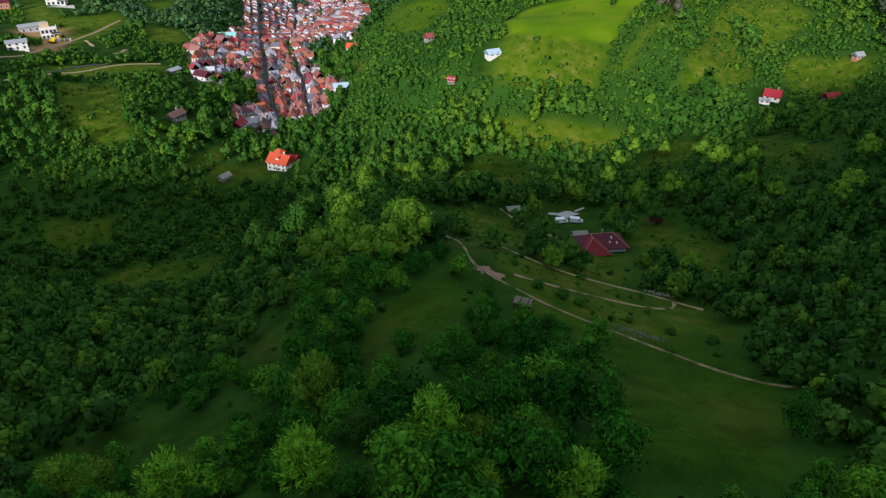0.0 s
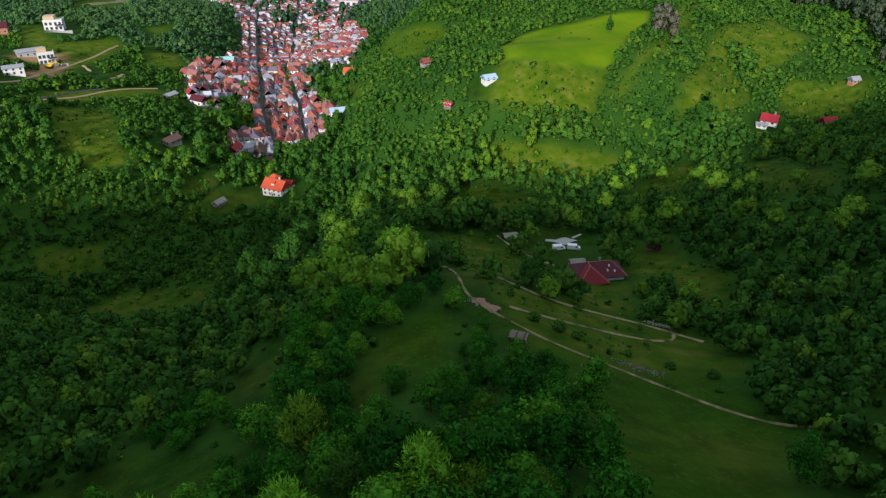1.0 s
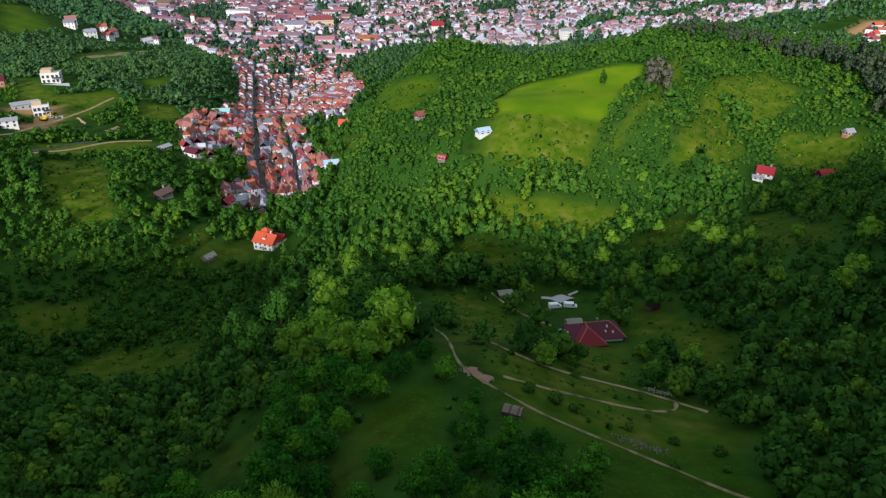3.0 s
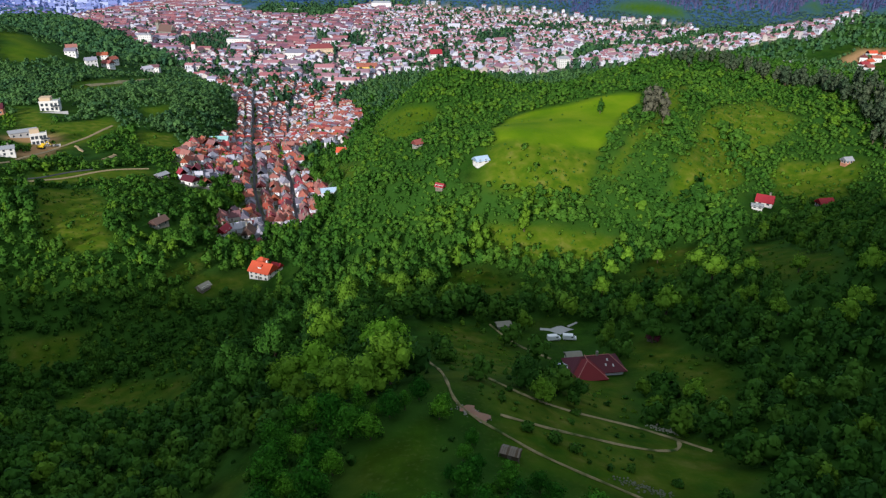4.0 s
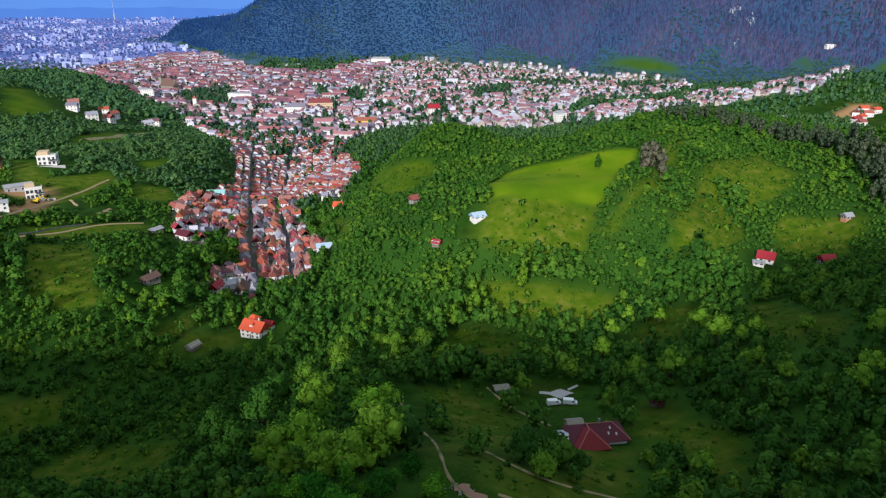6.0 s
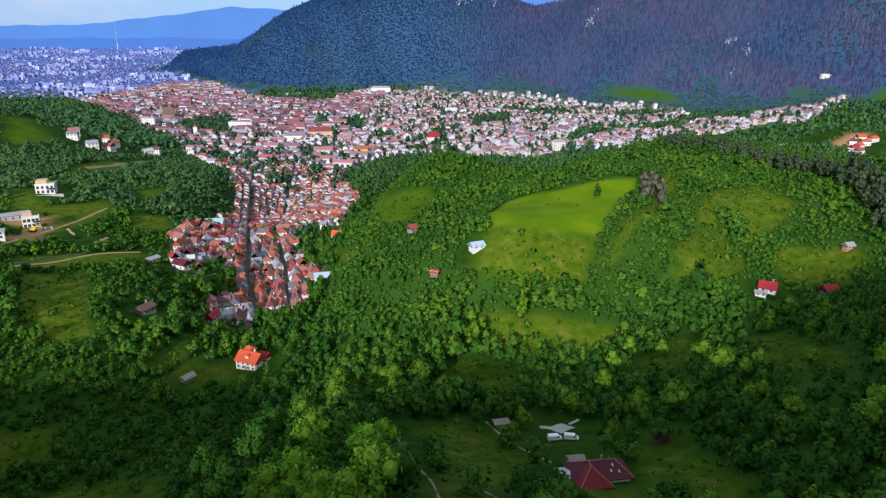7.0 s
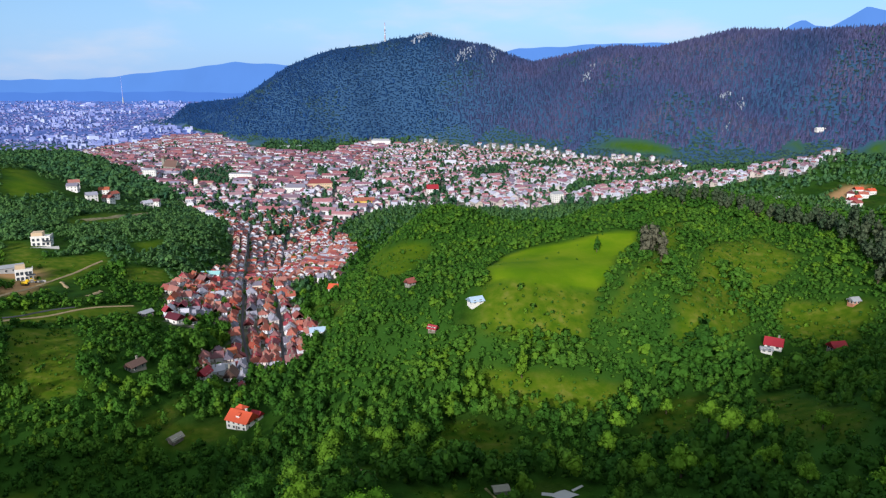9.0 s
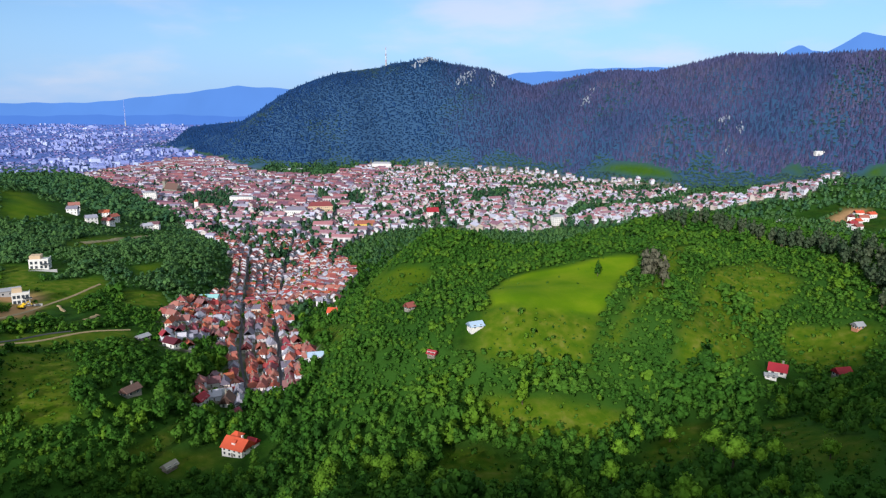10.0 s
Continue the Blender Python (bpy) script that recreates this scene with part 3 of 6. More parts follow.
# places kept free of trees: x, y, radius
KEEP = [(43, 159, 11), (36, 165, 5), (39, 184, 8), (38, 176, 6), (40, 194, 9), (15, 98, 5), (-70, 266, 13), (-91, 256, 7), (-124, 301, 10), (22, 299, 9), (147, 291, 10), (140, 284, 6), (199, 323, 6), (-269, 490, 18), (-247, 412, 14), (-262, 424, 12), (-232, 370, 12), (10, 108, 5), (-137, 380, 10), (-54, 350, 7), (-57, 429, 7), (-159, 507, 9), (64, 176, 5), (170, 285, 6), (-154, 383, 5), (-226, 402, 6), (23, 192, 4), (-102, 314, 6), (-92, 324, 7), (-84, 310, 6), (-7, 339, 2), (-296, 470, 10), (-372, 772, 44), (-335, 835, 26)]
LINES = [((-17, 203), (-3, 165)), ((-3, 165), (5, 120)), ((5, 120), (15, 104)), ((15, 104), (28, 96)), ((28, 96), (47, 79)), ((20, 196), (35, 166)), ((12, 132), (25, 122)), ((25, 122), (45, 123)), ((45, 123), (56, 112)), ((10, 112), (50, 111)), ((-232, 340), (-224, 365)), ((-224, 365), (-220, 477)), ((-210, 300), (-195, 339)), ((-195, 339), (-165, 399)), ((-220, 422), (-206, 406)), ((-194, 396), (-194, 419))]


def build_ground():
    xs = spaced((-3600, -1200, 120), (-1200, -420, 26), (-420, -260, 9), (-260, 260, 4), (260, 620, 9), (620, 1300, 26), (1300, 3600, 120))
    ys = spaced((-1000, -100, 30), (-100, 30, 10), (30, 420, 4), (420, 640, 8), (640, 1000, 14), (1000, 1480, 24), (1480, 1720, 10), (1720, 2640, 24), (2640, 4850, 85))
    gx, gy = np.meshgrid(xs, ys)
    gx, gy = gx.ravel(), gy.ravel()
    n, m = len(xs), len(ys)
    i = (np.arange(m - 1)[:, None] * n + np.arange(n - 1)).ravel()
    open_land = np.maximum(inside(gx, gy, OPEN, 5.0), inside(gx, gy, GREEN_PATCH + SIDE_OPEN + CUTTING, 20.0))
    for kx, ky, kr in KEEP:
        open_land = np.maximum(open_land, 0.8 * np.clip((kr + 2 - np.hypot(gx - kx, gy - ky)) / 4 + 0.5, 0, 1))
    open_land = np.maximum(open_land, 0.9 * near_lines(gx, gy, LINES, 6.0))
    town = in_town(gx, gy)
    tones = {
        "lush": np.maximum.reduce([inside(gx, gy, BRIGHT, 5.0), 0.5 * inside(gx, gy, HILL_OPEN + VALLEY_OPEN[:1] + VALLEY_OPEN[-1:], 12.0), 0.28 * inside(gx, gy, GREEN_PATCH, 12.0), 0.36 * inside(gx, gy, VALLEY_OPEN, 9.0), 0.09 * inside(gx, gy, NEAR_OPEN[:3], 5.0)]),
        "rough": np.maximum(inside(gx, gy, HILL_OPEN + VALLEY_OPEN[1:6], 9.0), 0.65 * inside(gx, gy, FARM_OPEN + SLOPE_OPEN, 6.0)),
        "yard": town * 1.0,
        # painted haze, growing with distance over the plain
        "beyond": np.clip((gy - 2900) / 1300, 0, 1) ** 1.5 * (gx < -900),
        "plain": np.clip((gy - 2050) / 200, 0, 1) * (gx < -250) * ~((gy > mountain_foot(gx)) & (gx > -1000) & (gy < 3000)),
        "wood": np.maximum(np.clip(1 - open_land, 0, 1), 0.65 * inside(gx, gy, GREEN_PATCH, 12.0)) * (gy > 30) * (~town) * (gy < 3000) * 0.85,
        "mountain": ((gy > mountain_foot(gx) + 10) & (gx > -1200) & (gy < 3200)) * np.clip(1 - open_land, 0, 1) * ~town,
        "soil": np.maximum(within(gx, gy, [(-230, 398, 9, 22, 10), (-246, 425, 14, 10, 30)], 0.5), inside(gx, gy, CUTTING, 12.0)),
    }
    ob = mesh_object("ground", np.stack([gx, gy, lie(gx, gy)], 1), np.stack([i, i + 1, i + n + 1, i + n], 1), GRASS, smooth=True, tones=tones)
    tagged(ob, "green hills of meadow and woodland floor round a town valley", "ground", kind="structure")


build_ground()


def ribbon(name, points, width, mat, label, category, lift=0.12, wobble=0.0):
    """A track laid over the ground along a line of x, y."""
    pts = [Vector((*p, 0)) for p in points]
    line = []
    for a, b in zip(pts, pts[1:]):
        steps = max(2, int((b - a).length / 2.5))
        line += [a.lerp(b, k / steps) for k in range(steps)]
    line.append(pts[-1])
    smooth_line = [sum(line[max(0, k - 2) : k + 3], Vector()) / len(line[max(0, k - 2) : k + 3]) for k in range(len(line))]
    verts, faces = [], []
    for k, p in enumerate(smooth_line):
        way = (smooth_line[min(k + 1, len(line) - 1)] - smooth_line[max(k - 1, 0)]).normalized()
        side = Vector((-way.y, way.x, 0)) * width / 2 * (1 + wobble * math.sin(k * 1.7))
        for s in (-1, -0.35, 0.35, 1):
            q = p + side * s
            verts.append((q.x, q.y, ground(q.x, q.y) + lift * (0.2 if abs(s) == 1 else 1)))
        if k:
            o = 4 * k
            faces += [(o - 4 + j, o - 3 + j, o + 1 + j, o + j) for j in range(3)]
    return tagged(mesh_object(name, verts, faces, mat, smooth=True), label, category, kind="structure")


TRACK = "pale trodden dirt track across the meadow"
ribbon("dirt_track", [(-17, 203), (-12, 188), (-8, 177), (-3, 165), (3, 136), (5, 120), (6, 112), (9, 109), (14, 105), (17, 102), (21, 99), (28, 96), (33, 93), (38, 90), (43, 85), (47, 79), (54, 74), (62, 74)], 0.62, TRACK_EARTH, TRACK, "track", 0.3, 0.3)
ribbon("dirt_track", [(6.8, 113.4), (8.4, 111.4), (10.4, 109.6), (12.8, 107.8)], 2.6, REDDISH, "patch of bare reddish earth beside the track", "track", 0.3, 0.5)
ribbon("dirt_track", [(33, 92), (38, 88.8)], 1.8, DIRT, "broad bare patch of the dirt track", "track", 0.34, 0.3)
ribbon("dirt_track", [(18, 198), (21, 190), (26, 178), (35, 166)], 0.9, TRACK_EARTH, TRACK, "track", 0.3, 0.25)
ribbon("dirt_track", [(12, 132), (18, 124), (25, 122), (29, 123), (40, 124), (45, 123), (50, 118), (53, 115), (56, 112)], 1.0, TRACK_EARTH, TRACK, "track", 0.3, 0.3)
ribbon("dirt_track", [(12, 112), (16, 111), (22, 110), (31, 111), (38, 111), (44, 111), (48, 113), (50, 116), (49, 119)], 0.8, TRACK_EARTH, TRACK, "track", 0.3, 0.3)
ribbon("dirt_track", [(-232, 340), (-224, 358), (-225, 373), (-224, 391), (-224, 414), (-223, 432), (-222, 447), (-221, 464), (-220, 477)], 1.7, DIRT, "pale dirt road climbing past the hillside villas", "track", 0.5, 0.1)
ribbon("dirt_track", [(-210, 300), (-201, 319), (-198, 329), (-195, 339), (-189, 351), (-185, 365), (-180, 377), (-174, 386), (-165, 399)], 1.5, DIRT, "dirt road along the hillside above the meadow", "track", 0.5, 0.1)
ribbon("dirt_track", [(-220, 422), (-213, 413), (-206, 406)], 2.0, DIRT, "bare earth bank below the dirt road", "track", 0.5, 0.4)
ribbon("dirt_track", [(-194, 396), (-193, 403), (-194, 419)], 2.2, DIRT, "bare earth bank above the lower road", "track", 0.5, 0.4)
ribbon("dirt_track", [(-198, 375), (-196, 387)], 1.6, DIRT, "short bare bank above the lower road", "track", 0.5, 0.3)
ribbon("dirt_track", [(-205, 325), (-199, 338), (-195, 357), (-191, 367), (-184, 377)], 1.3, ASPHALT, "dark wheel track beside the lower road", "track", 0.45, 0.2)
ribbon("field_terrace", [(-290, 585), (-285, 633), (-295, 715), (-300, 775)], 9.0, TRACK_EARTH, "pale grassy terrace along the wooded rise", "terrace", 0.8, 0.1)
ribbon("road", [(-58, 306), (-63, 318), (-75, 365), (-89, 419), (-107, 479), (-117, 516), (-130, 600), (-150, 720), (-165, 830), (-175, 930)], 2.2, ASPHALT, "dark asphalt street between rows of houses", "road", 0.5)
ribbon("road", [(-76, 312), (-88, 345), (-107, 401), (-122, 460), (-138, 520), (-150, 567), (-180, 690), (-204, 814), (-225, 930), (-260, 1060)], 1.4, ASPHALT, "dark asphalt street winding down the valley town", "road", 0.5)
ribbon("road", [(-175, 930), (-150, 1100), (-190, 1300), (-330, 1600), (-480, 1900)], 8, ASPHALT, "broad asphalt street through the old town", "road", 0.8)
ribbon("road", [(250, 1160), (320, 1145), (400, 1128), (524, 1140), (604, 1140), (680, 1092)], 6, ASPHALT, "asphalt road up the side valley", "road", 0.8)

# ---- trees and shrubs ----
rng = np.random.default_rng(7)


def unit(v):
    return v / np.linalg.norm(v, axis=-1, keepdims=True)


CUBE_V = unit(np.array([(x, y, z) for z in (-1, 1) for y in (-1, 1) for x in (-1, 1)], float))
CUBE_F = np.array([(0, 2, 3, 1), (4, 5, 7, 6), (0, 1, 5, 4), (2, 6, 7, 3), (0, 4, 6, 2), (1, 3, 7, 5)])


def ball():
    """A rounder mass: each side of the cube in four."""
    v, f, seen = [], [], {}

    def corner(p):
        key = tuple(np.round(p, 4))
        if key not in seen:
            seen[key] = len(v)
            v.append(unit(np.array(p)))
        return seen[key]

    for q in CUBE_F:
        a, b, c, d = CUBE_V[q]
        e = [(a + b) / 2, (b + c) / 2, (c + d) / 2, (d + a) / 2]
        m = (a + b + c + d) / 4
        for k, p in enumerate((a, b, c, d)):
            f.append((corner(p), corner(e[k]), corner(m), corner(e[k - 1])))
    return np.array(v), np.array(f)


BALL_V, BALL_F = ball()


def crown(r, lumps, leaves, size, core=0.84, fine=False, loose=0.0, rugged=0.36, fingers=False):
    """Corner places and faces of a crown: sprays of leaves over a handful of rounded masses."""
    lumps = np.asarray(lumps)
    pick = r.choice(len(lumps), leaves, p=lumps[:, 3] ** 2 / (lumps[:, 3] ** 2).sum())
    way = unit(r.normal(size=(leaves, 3)) + (0, 0, 0.35))
    at = lumps[pick, :3] + way * lumps[pick, 3:] * r.uniform(0.72 - loose, 1.12 + loose, (leaves, 1))
    normal = unit(way + (0, 0, 0.15) + 0.4 * r.normal(size=(leaves, 3)))
    a = unit(np.cross(normal, r.normal(size=(leaves, 3))))
    if fingers:
        a = unit(way + (0, 0, 0.5) + 0.45 * r.normal(size=(leaves, 3)))
        normal = np.cross(a, r.normal(size=(leaves, 3)))
        normal = unit(normal * np.where((normal * (way + (0, 0, 0.8))).sum(1, keepdims=True) < 0, -1, 1))
    b = np.cross(normal, a)
    s = size * r.uniform(0.55, 1.35, (leaves, 1))
    fold = normal * s * 0.35
    w = 0.2 if fingers else 0.7 - loose
    s = s * 1.5 if fingers else s
    v = np.stack([at - a * s, at - b * s * w + fold, at + a * s, at + b * s * w + fold], 1).reshape(-1, 3)
    f = np.arange(4 * leaves).reshape(-1, 4)
    # each spray is lit as a piece of the rounded mass that it lies on
    middle = np.average(lumps[:, :3], axis=0, weights=lumps[:, 3] ** 3)
    n = np.repeat(unit(0.65 * way + 0.5 * unit(at - middle) + (0, 0, 0.4) + rugged * r.normal(size=(leaves, 3))), 4, axis=0)
    for x, y, z, q in lumps:
        turn = np.array(Euler(r.uniform(0, 3, 3)).to_matrix())
        body = (BALL_V if fine else CUBE_V) @ turn
        f = np.concatenate([f, (BALL_F if fine else CUBE_F) + len(v)])
        v = np.concatenate([v, body * q * core + (x, y, z)])
        n = np.concatenate([n, unit(body + (0, 0, 0.3))])
    return v, f, n


def tree_lumps(r, kind):
    if kind == "shrub":
        n = 4
        ring = [(0.5 * math.cos(a) * r.uniform(0.6, 1.1), 0.5 * math.sin(a) * r.uniform(0.6, 1.1), r.uniform(0.35, 0.6), r.uniform(0.38, 0.52)) for a in np.arange(n) * 6.283 / n + r.uniform(0, 2)]
        return [(0, 0, 0.55, 0.55), *ring]
    if kind == "tall":
        n = 6
        ring = [(0.42 * math.cos(a), 0.42 * math.sin(a), r.uniform(0.8, 2.3), r.uniform(0.36, 0.52)) for a in np.arange(n) * 6.283 / n + r.uniform(0, 2)]
        return [(0, 0, 1.2, 0.6), (0, 0, 2.1, 0.52), (0.05, 0, 2.75, 0.32), *ring]
    n = 6
    ring = [(r.uniform(0.5, 0.68) * math.cos(a), r.uniform(0.5, 0.68) * math.sin(a), r.uniform(0.75, 1.45), r.uniform(0.34, 0.5)) for a in np.arange(n) * 6.283 / n + r.uniform(0, 2)]
    return [(0, 0, 1.15, 0.68), (r.uniform(-0.2, 0.2), r.uniform(-0.2, 0.2), 1.7, 0.46), *ring]


def templates(kind, many, leaves, size, seed, most=99):
    r = np.random.default_rng(seed)
    return [crown(r, tree_lumps(r, kind)[:most], leaves, size) for _ in range(many)]


def planted(shapes, x, y, radius, stretch, tone, sink=0.15):
    """All trees of one sort as arrays: each a turned and scaled copy of one of the shapes, standing on the ground."""
    which, turn = rng.integers(len(shapes), size=len(x)), rng.uniform(0, 6.283, len(x))
    z = lie(x, y)
    vs, fs, ts, ns, start = [], [], [], [], 0
    for k, (v, f, n) in enumerate(shapes):
        i = np.flatnonzero(which == k)
        if not len(i):
            continue
        c, s, q = np.cos(turn[i])[:, None], np.sin(turn[i])[:, None], radius[i][:, None]
        px = (v[:, 0] * c - v[:, 1] * s) * q + x[i][:, None]
        py = (v[:, 0] * s + v[:, 1] * c) * q + y[i][:, None]
        pz = (v[:, 2] - sink) * q * stretch[i][:, None] + z[i][:, None]
        vs.append(np.stack([px, py, pz], -1).reshape(-1, 3))
        ns.append(np.stack([n[:, 0] * c - n[:, 1] * s, n[:, 0] * s + n[:, 1] * c, np.repeat(n[None, :, 2], len(i), 0)], -1).reshape(-1, 3))
        fs.append((f[None] + (np.arange(len(i)) * len(v))[:, None, None]).reshape(-1, f.shape[1]) + start)
        ts.append(np.repeat(tone[i], len(v)))
        start += len(i) * len(v)
    return np.concatenate(vs), np.concatenate(fs), np.concatenate(ts), np.concatenate(ns)


def wood(name, label, category, sorts, mat):
    """One object of kind stuff from several plantings."""
    start, vs, fs, ts, ns = 0, [], [], [], []
    for v, f, t, n in sorts:
        vs.append(v), fs.append(f + start), ts.append(t), ns.append(n)
        start += len(v)
    ob = mesh_object(name, np.concatenate(vs), np.concatenate(fs), mat, smooth=True, tones={"tone": np.concatenate(ts)}, normals=np.concatenate(ns))
    return tagged(ob, label, category, kind="stuff")


# the trees that stand out: x, y, reach of the crown
BIG = [(-52.2, 61.2, 3.4), (-45.7, 59.7, 2.9), (-32.8, 54.2, 3.6), (-25.6, 60.3, 2.6), (-14.6, 48.9, 3.7), (-17.6, 69.7, 3.7), (-0.9, 53.3, 3.4), (12.8, 43.3, 2.9), (4, 51.5, 2.3), (10.7, 49.5, 2.3), (6.5, 68.1, 2.3), (3.6, 43, 2.2), (-4.6, 43.7, 2.6), (-9.4, 55.7, 2.8), (-25.4, 142.9, 4.2), (-30.6, 140.5, 3.8), (-26.5, 168.5, 3.8), (-33.1, 188.1, 3.2), (-26.2, 201.4, 3.6), (-28.7, 227.8, 3), (-16.2, 226.2, 3.2), (-10.4, 221.8, 3.4), (-1.3, 225.3, 3.4), (-12, 155.1, 3.6), (-8.5, 162.2, 3), (-6.6, 124.2, 4), (-10.6, 120.1, 3.6), (-16.2, 122.2, 3.6), (-42.6, 174.4, 4.4), (-40.6, 186, 3.6), (-53.8, 171.1, 4.4), (-43.2, 151.8, 3.8), (-23.7, 159.3, 3.2), (-19.3, 169.3, 3.4), (63.6, 197.7, 3.6), (72.4, 193, 4.6), (79.1, 189.4, 3), (58.7, 217, 3.4), (65, 231.1, 3.4), (73.6, 242.2, 3.2), (84.8, 241.2, 2.8), (93, 211.7, 5), (93.3, 226.3, 4), (99.5, 208.5, 2.6), (104.1, 209.5, 3), (90.7, 187.2, 2.4), (94.9, 188.2, 2.6), (94.9, 172.4, 2.6), (103.1, 157.6, 3.6), (108.9, 162.3, 3.2), (112.7, 197.8, 2.6), (121.6, 179.7, 3.6), (23.6, 123.8, 2.8), (20.7, 130.2, 3.4), (63.3, 176.6, 3.6), (33.1, 133.8, 2.4), (60.5, 139, 2.8)]


def free_of_things(x, y):
    ok = np.ones(len(x), bool)
    for cx, cy, r in BIG:
        ok &= np.hypot(x - cx, y - cy) > 1.0 * r
    for cx, cy, r in KEEP:
        ok &= np.hypot(x - cx, y - cy) > r + 1.5
    return ok & ~near_lines(x, y, LINES, 3.0) & ~near_lines(x, y, LINES[-6:], 6.0) & ~near_lines(x, y + 8, LINES[-6:], 6.5) & ~near_lines(x, y, LINES[:3], 3.4)


def scatter(x0, x1, y0, y1, step, spread=1e9):
    """Uneven rows of places over a field, as wide as the view is there."""
    gx, gy = np.meshgrid(np.arange(x0, x1, step), np.arange(y0, y1, step))
    gx, gy = gx.ravel() + rng.uniform(-0.48, 0.48, gx.size) * step, gy.ravel() + rng.uniform(-0.48, 0.48, gy.size) * step
    k = np.abs(gx) < spread * gy + 45
    return gx[k], gy[k]


def patchy(x, y, scale, seed=0.0):
    """Broad uneven patches, about 0 to 1."""
    u, v = x / scale, y / scale
    return 0.5 + 0.22 * np.sin(u * 1.7 + 1.3 * np.sin(v + seed)) + 0.2 * np.sin(v * 2.3 + 1.1 * np.sin(u * 1.4 + seed * 2)) + 0.1 * np.sin(3.1 * (u + v))


def woodland(x, y):
    """Which places carry a tree, and which a shrub."""
    thick = near_lines(x, y, THICKETS, 6.5 + 2.0 * np.sin(x / 6))
    ok = free_of_things(x, y) & ~in_town(x, y) & (inside(x, y, GREEN_PATCH + SIDE_OPEN + CUTTING, 1) < 0.5)
    bare = inside(x, y, BRIGHT + NEAR_OPEN, 3.0) > rng.uniform(0.25, 0.75, len(x))
    grassy = (inside(x, y, HILL_OPEN + VALLEY_OPEN + SLOPE_OPEN + FARM_OPEN, 5.0) > rng.uniform(0.2, 0.8, len(x))) & ~thick
    clump = patchy(x, y, 9, 3.0)
    tree = ok & ~bare & ~grassy & (rng.uniform(size=len(x)) < 0.94)
    hill = (inside(x, y, HILL_OPEN, 2.0) > 0.5)
    shrub = ok & ~bare & ~tree & (rng.uniform(size=len(x)) < np.where(grassy, np.where(hill, 0.16, 0.04) + np.where(hill, 0.5, 0.2) * (clump > 0.58), 0.9))
    return tree, shrub


def tones_of(x, y, base=0.34, spread=0.25):
    return np.clip(base + 0.3 * (patchy(x, y, 40, 2.0) - 0.5) + 0.34 * (patchy(x, y, 11, 7.0) - 0.5) + spread * rng.normal(size=len(x)) + 0.2 * (rng.uniform(size=len(x)) < 0.08), 0, 0.76)


# near trees, each a thing of its own
def near_tree_kinds():
    kinds = []
    r = np.random.default_rng(3)
    for k in range(7):
        kind = "tall" if k in (2, 5) else "round"
        lumps = tree_lumps(r, kind)
        v, f, n = crown(r, lumps, 1150, 0.086, 0.5, True, 0.2, 0.6)
        t = thing("tree", (0, -900, 0), 0, "leafy green broadleaf tree on the hillside", "tree", "trees on the spur")
        mesh_object("crown", v, f, LEAF_NEAR, t, smooth=True, normals=n)
        bm = cylinder(bmesh.new(), 0, 0, -0.3, 0.9, 0.07, 0.045, 7)
        for x, y, z, q in lumps[1:7]:
            a, b = Vector((0, 0, 0.5)), Vector((x, y, z))
            bmesh.ops.create_cone(bm, cap_ends=False, segments=5, radius1=0.035, radius2=0.012, depth=(b - a).length, matrix=Matrix.Translation((a + b) / 2) @ (b - a).to_track_quat("Z", "Y").to_matrix().to_4x4())
        part("trunk", bm, BARK, t)
        kinds.append(t)
    return kinds


def plant_near():
    kinds = near_tree_kinds()
    x, y = scatter(-78, 80, 32, 154, 4.2)
    tree, shrub = woodland(x, y)
    tree &= rng.uniform(size=len(x)) < 0.92
    for px, py, pr in BIG:
        tree &= np.hypot(x - px, y - py + 0.4 * pr) > 1.25 * pr
    spur = np.exp(-(((x + 1) / 22) ** 2))
    x, y, spur = x[tree], y[tree], spur[tree]
    order = np.argsort(np.hypot(x + 3, (y - 55) * 0.8))
    single, rest = order[:210], order[210:]
    spots = {}
    for i in single:
        k = int(rng.integers(len(kinds)))
        r = (2.1 + 0.8 * spur[i]) * rng.uniform(0.65, 1.35) * (0.62 if x[i] > 3 and y[i] > 78 else 0.66 if abs(x[i]) < 11 and y[i] > 60 else 1)
        m = pose(x[i], y[i], ground(x[i], y[i]), rng.uniform(-4, 4), rng.uniform(-4, 4), rng.uniform(0, 360)) @ Matrix.Diagonal((r, r, r * rng.uniform(0.85, 1.15), 1))
        spots.setdefault(k, []).append(m)
    for k, poses in spots.items():
        for m in poses[1:]:
            copy_thing(kinds[k], m)
        kinds[k].matrix_basis = poses[0]
    return x[rest], y[rest], spur[rest]


rest_x, rest_y, rest_spur = plant_near()

NEAR_SHAPES = templates("round", 8, 110, 0.2, 21, 5)
MID_SHAPES, MID_TALL = templates("round", 8, 72, 0.22, 31, 4), templates("tall", 5, 72, 0.21, 32, 4)
LOW_SHAPES, SCRUB_SHAPES, SMALL_SHRUB = templates("round", 10, 32, 0.31, 35, 3), templates("round", 10, 18, 0.36, 36, 2), templates("shrub", 8, 15, 0.4, 37, 1)
TUFTS = templates("shrub", 6, 10, 0.5, 38, 1)
BACK_SHAPES = templates("round", 8, 13, 0.42, 41, 2)
FAR_SHAPES = templates("round", 6, 9, 0.5, 51, 2)


def on_low_woods(x, y):
    """Where the woods are young and low: the sunlit hill and the fields over the valley."""
    return ((x > -50) & (y > 268 + 0.02 * x) & (y < 640) & (x < 330)) | ((x < -125) & (y > 318) & (y < 640))


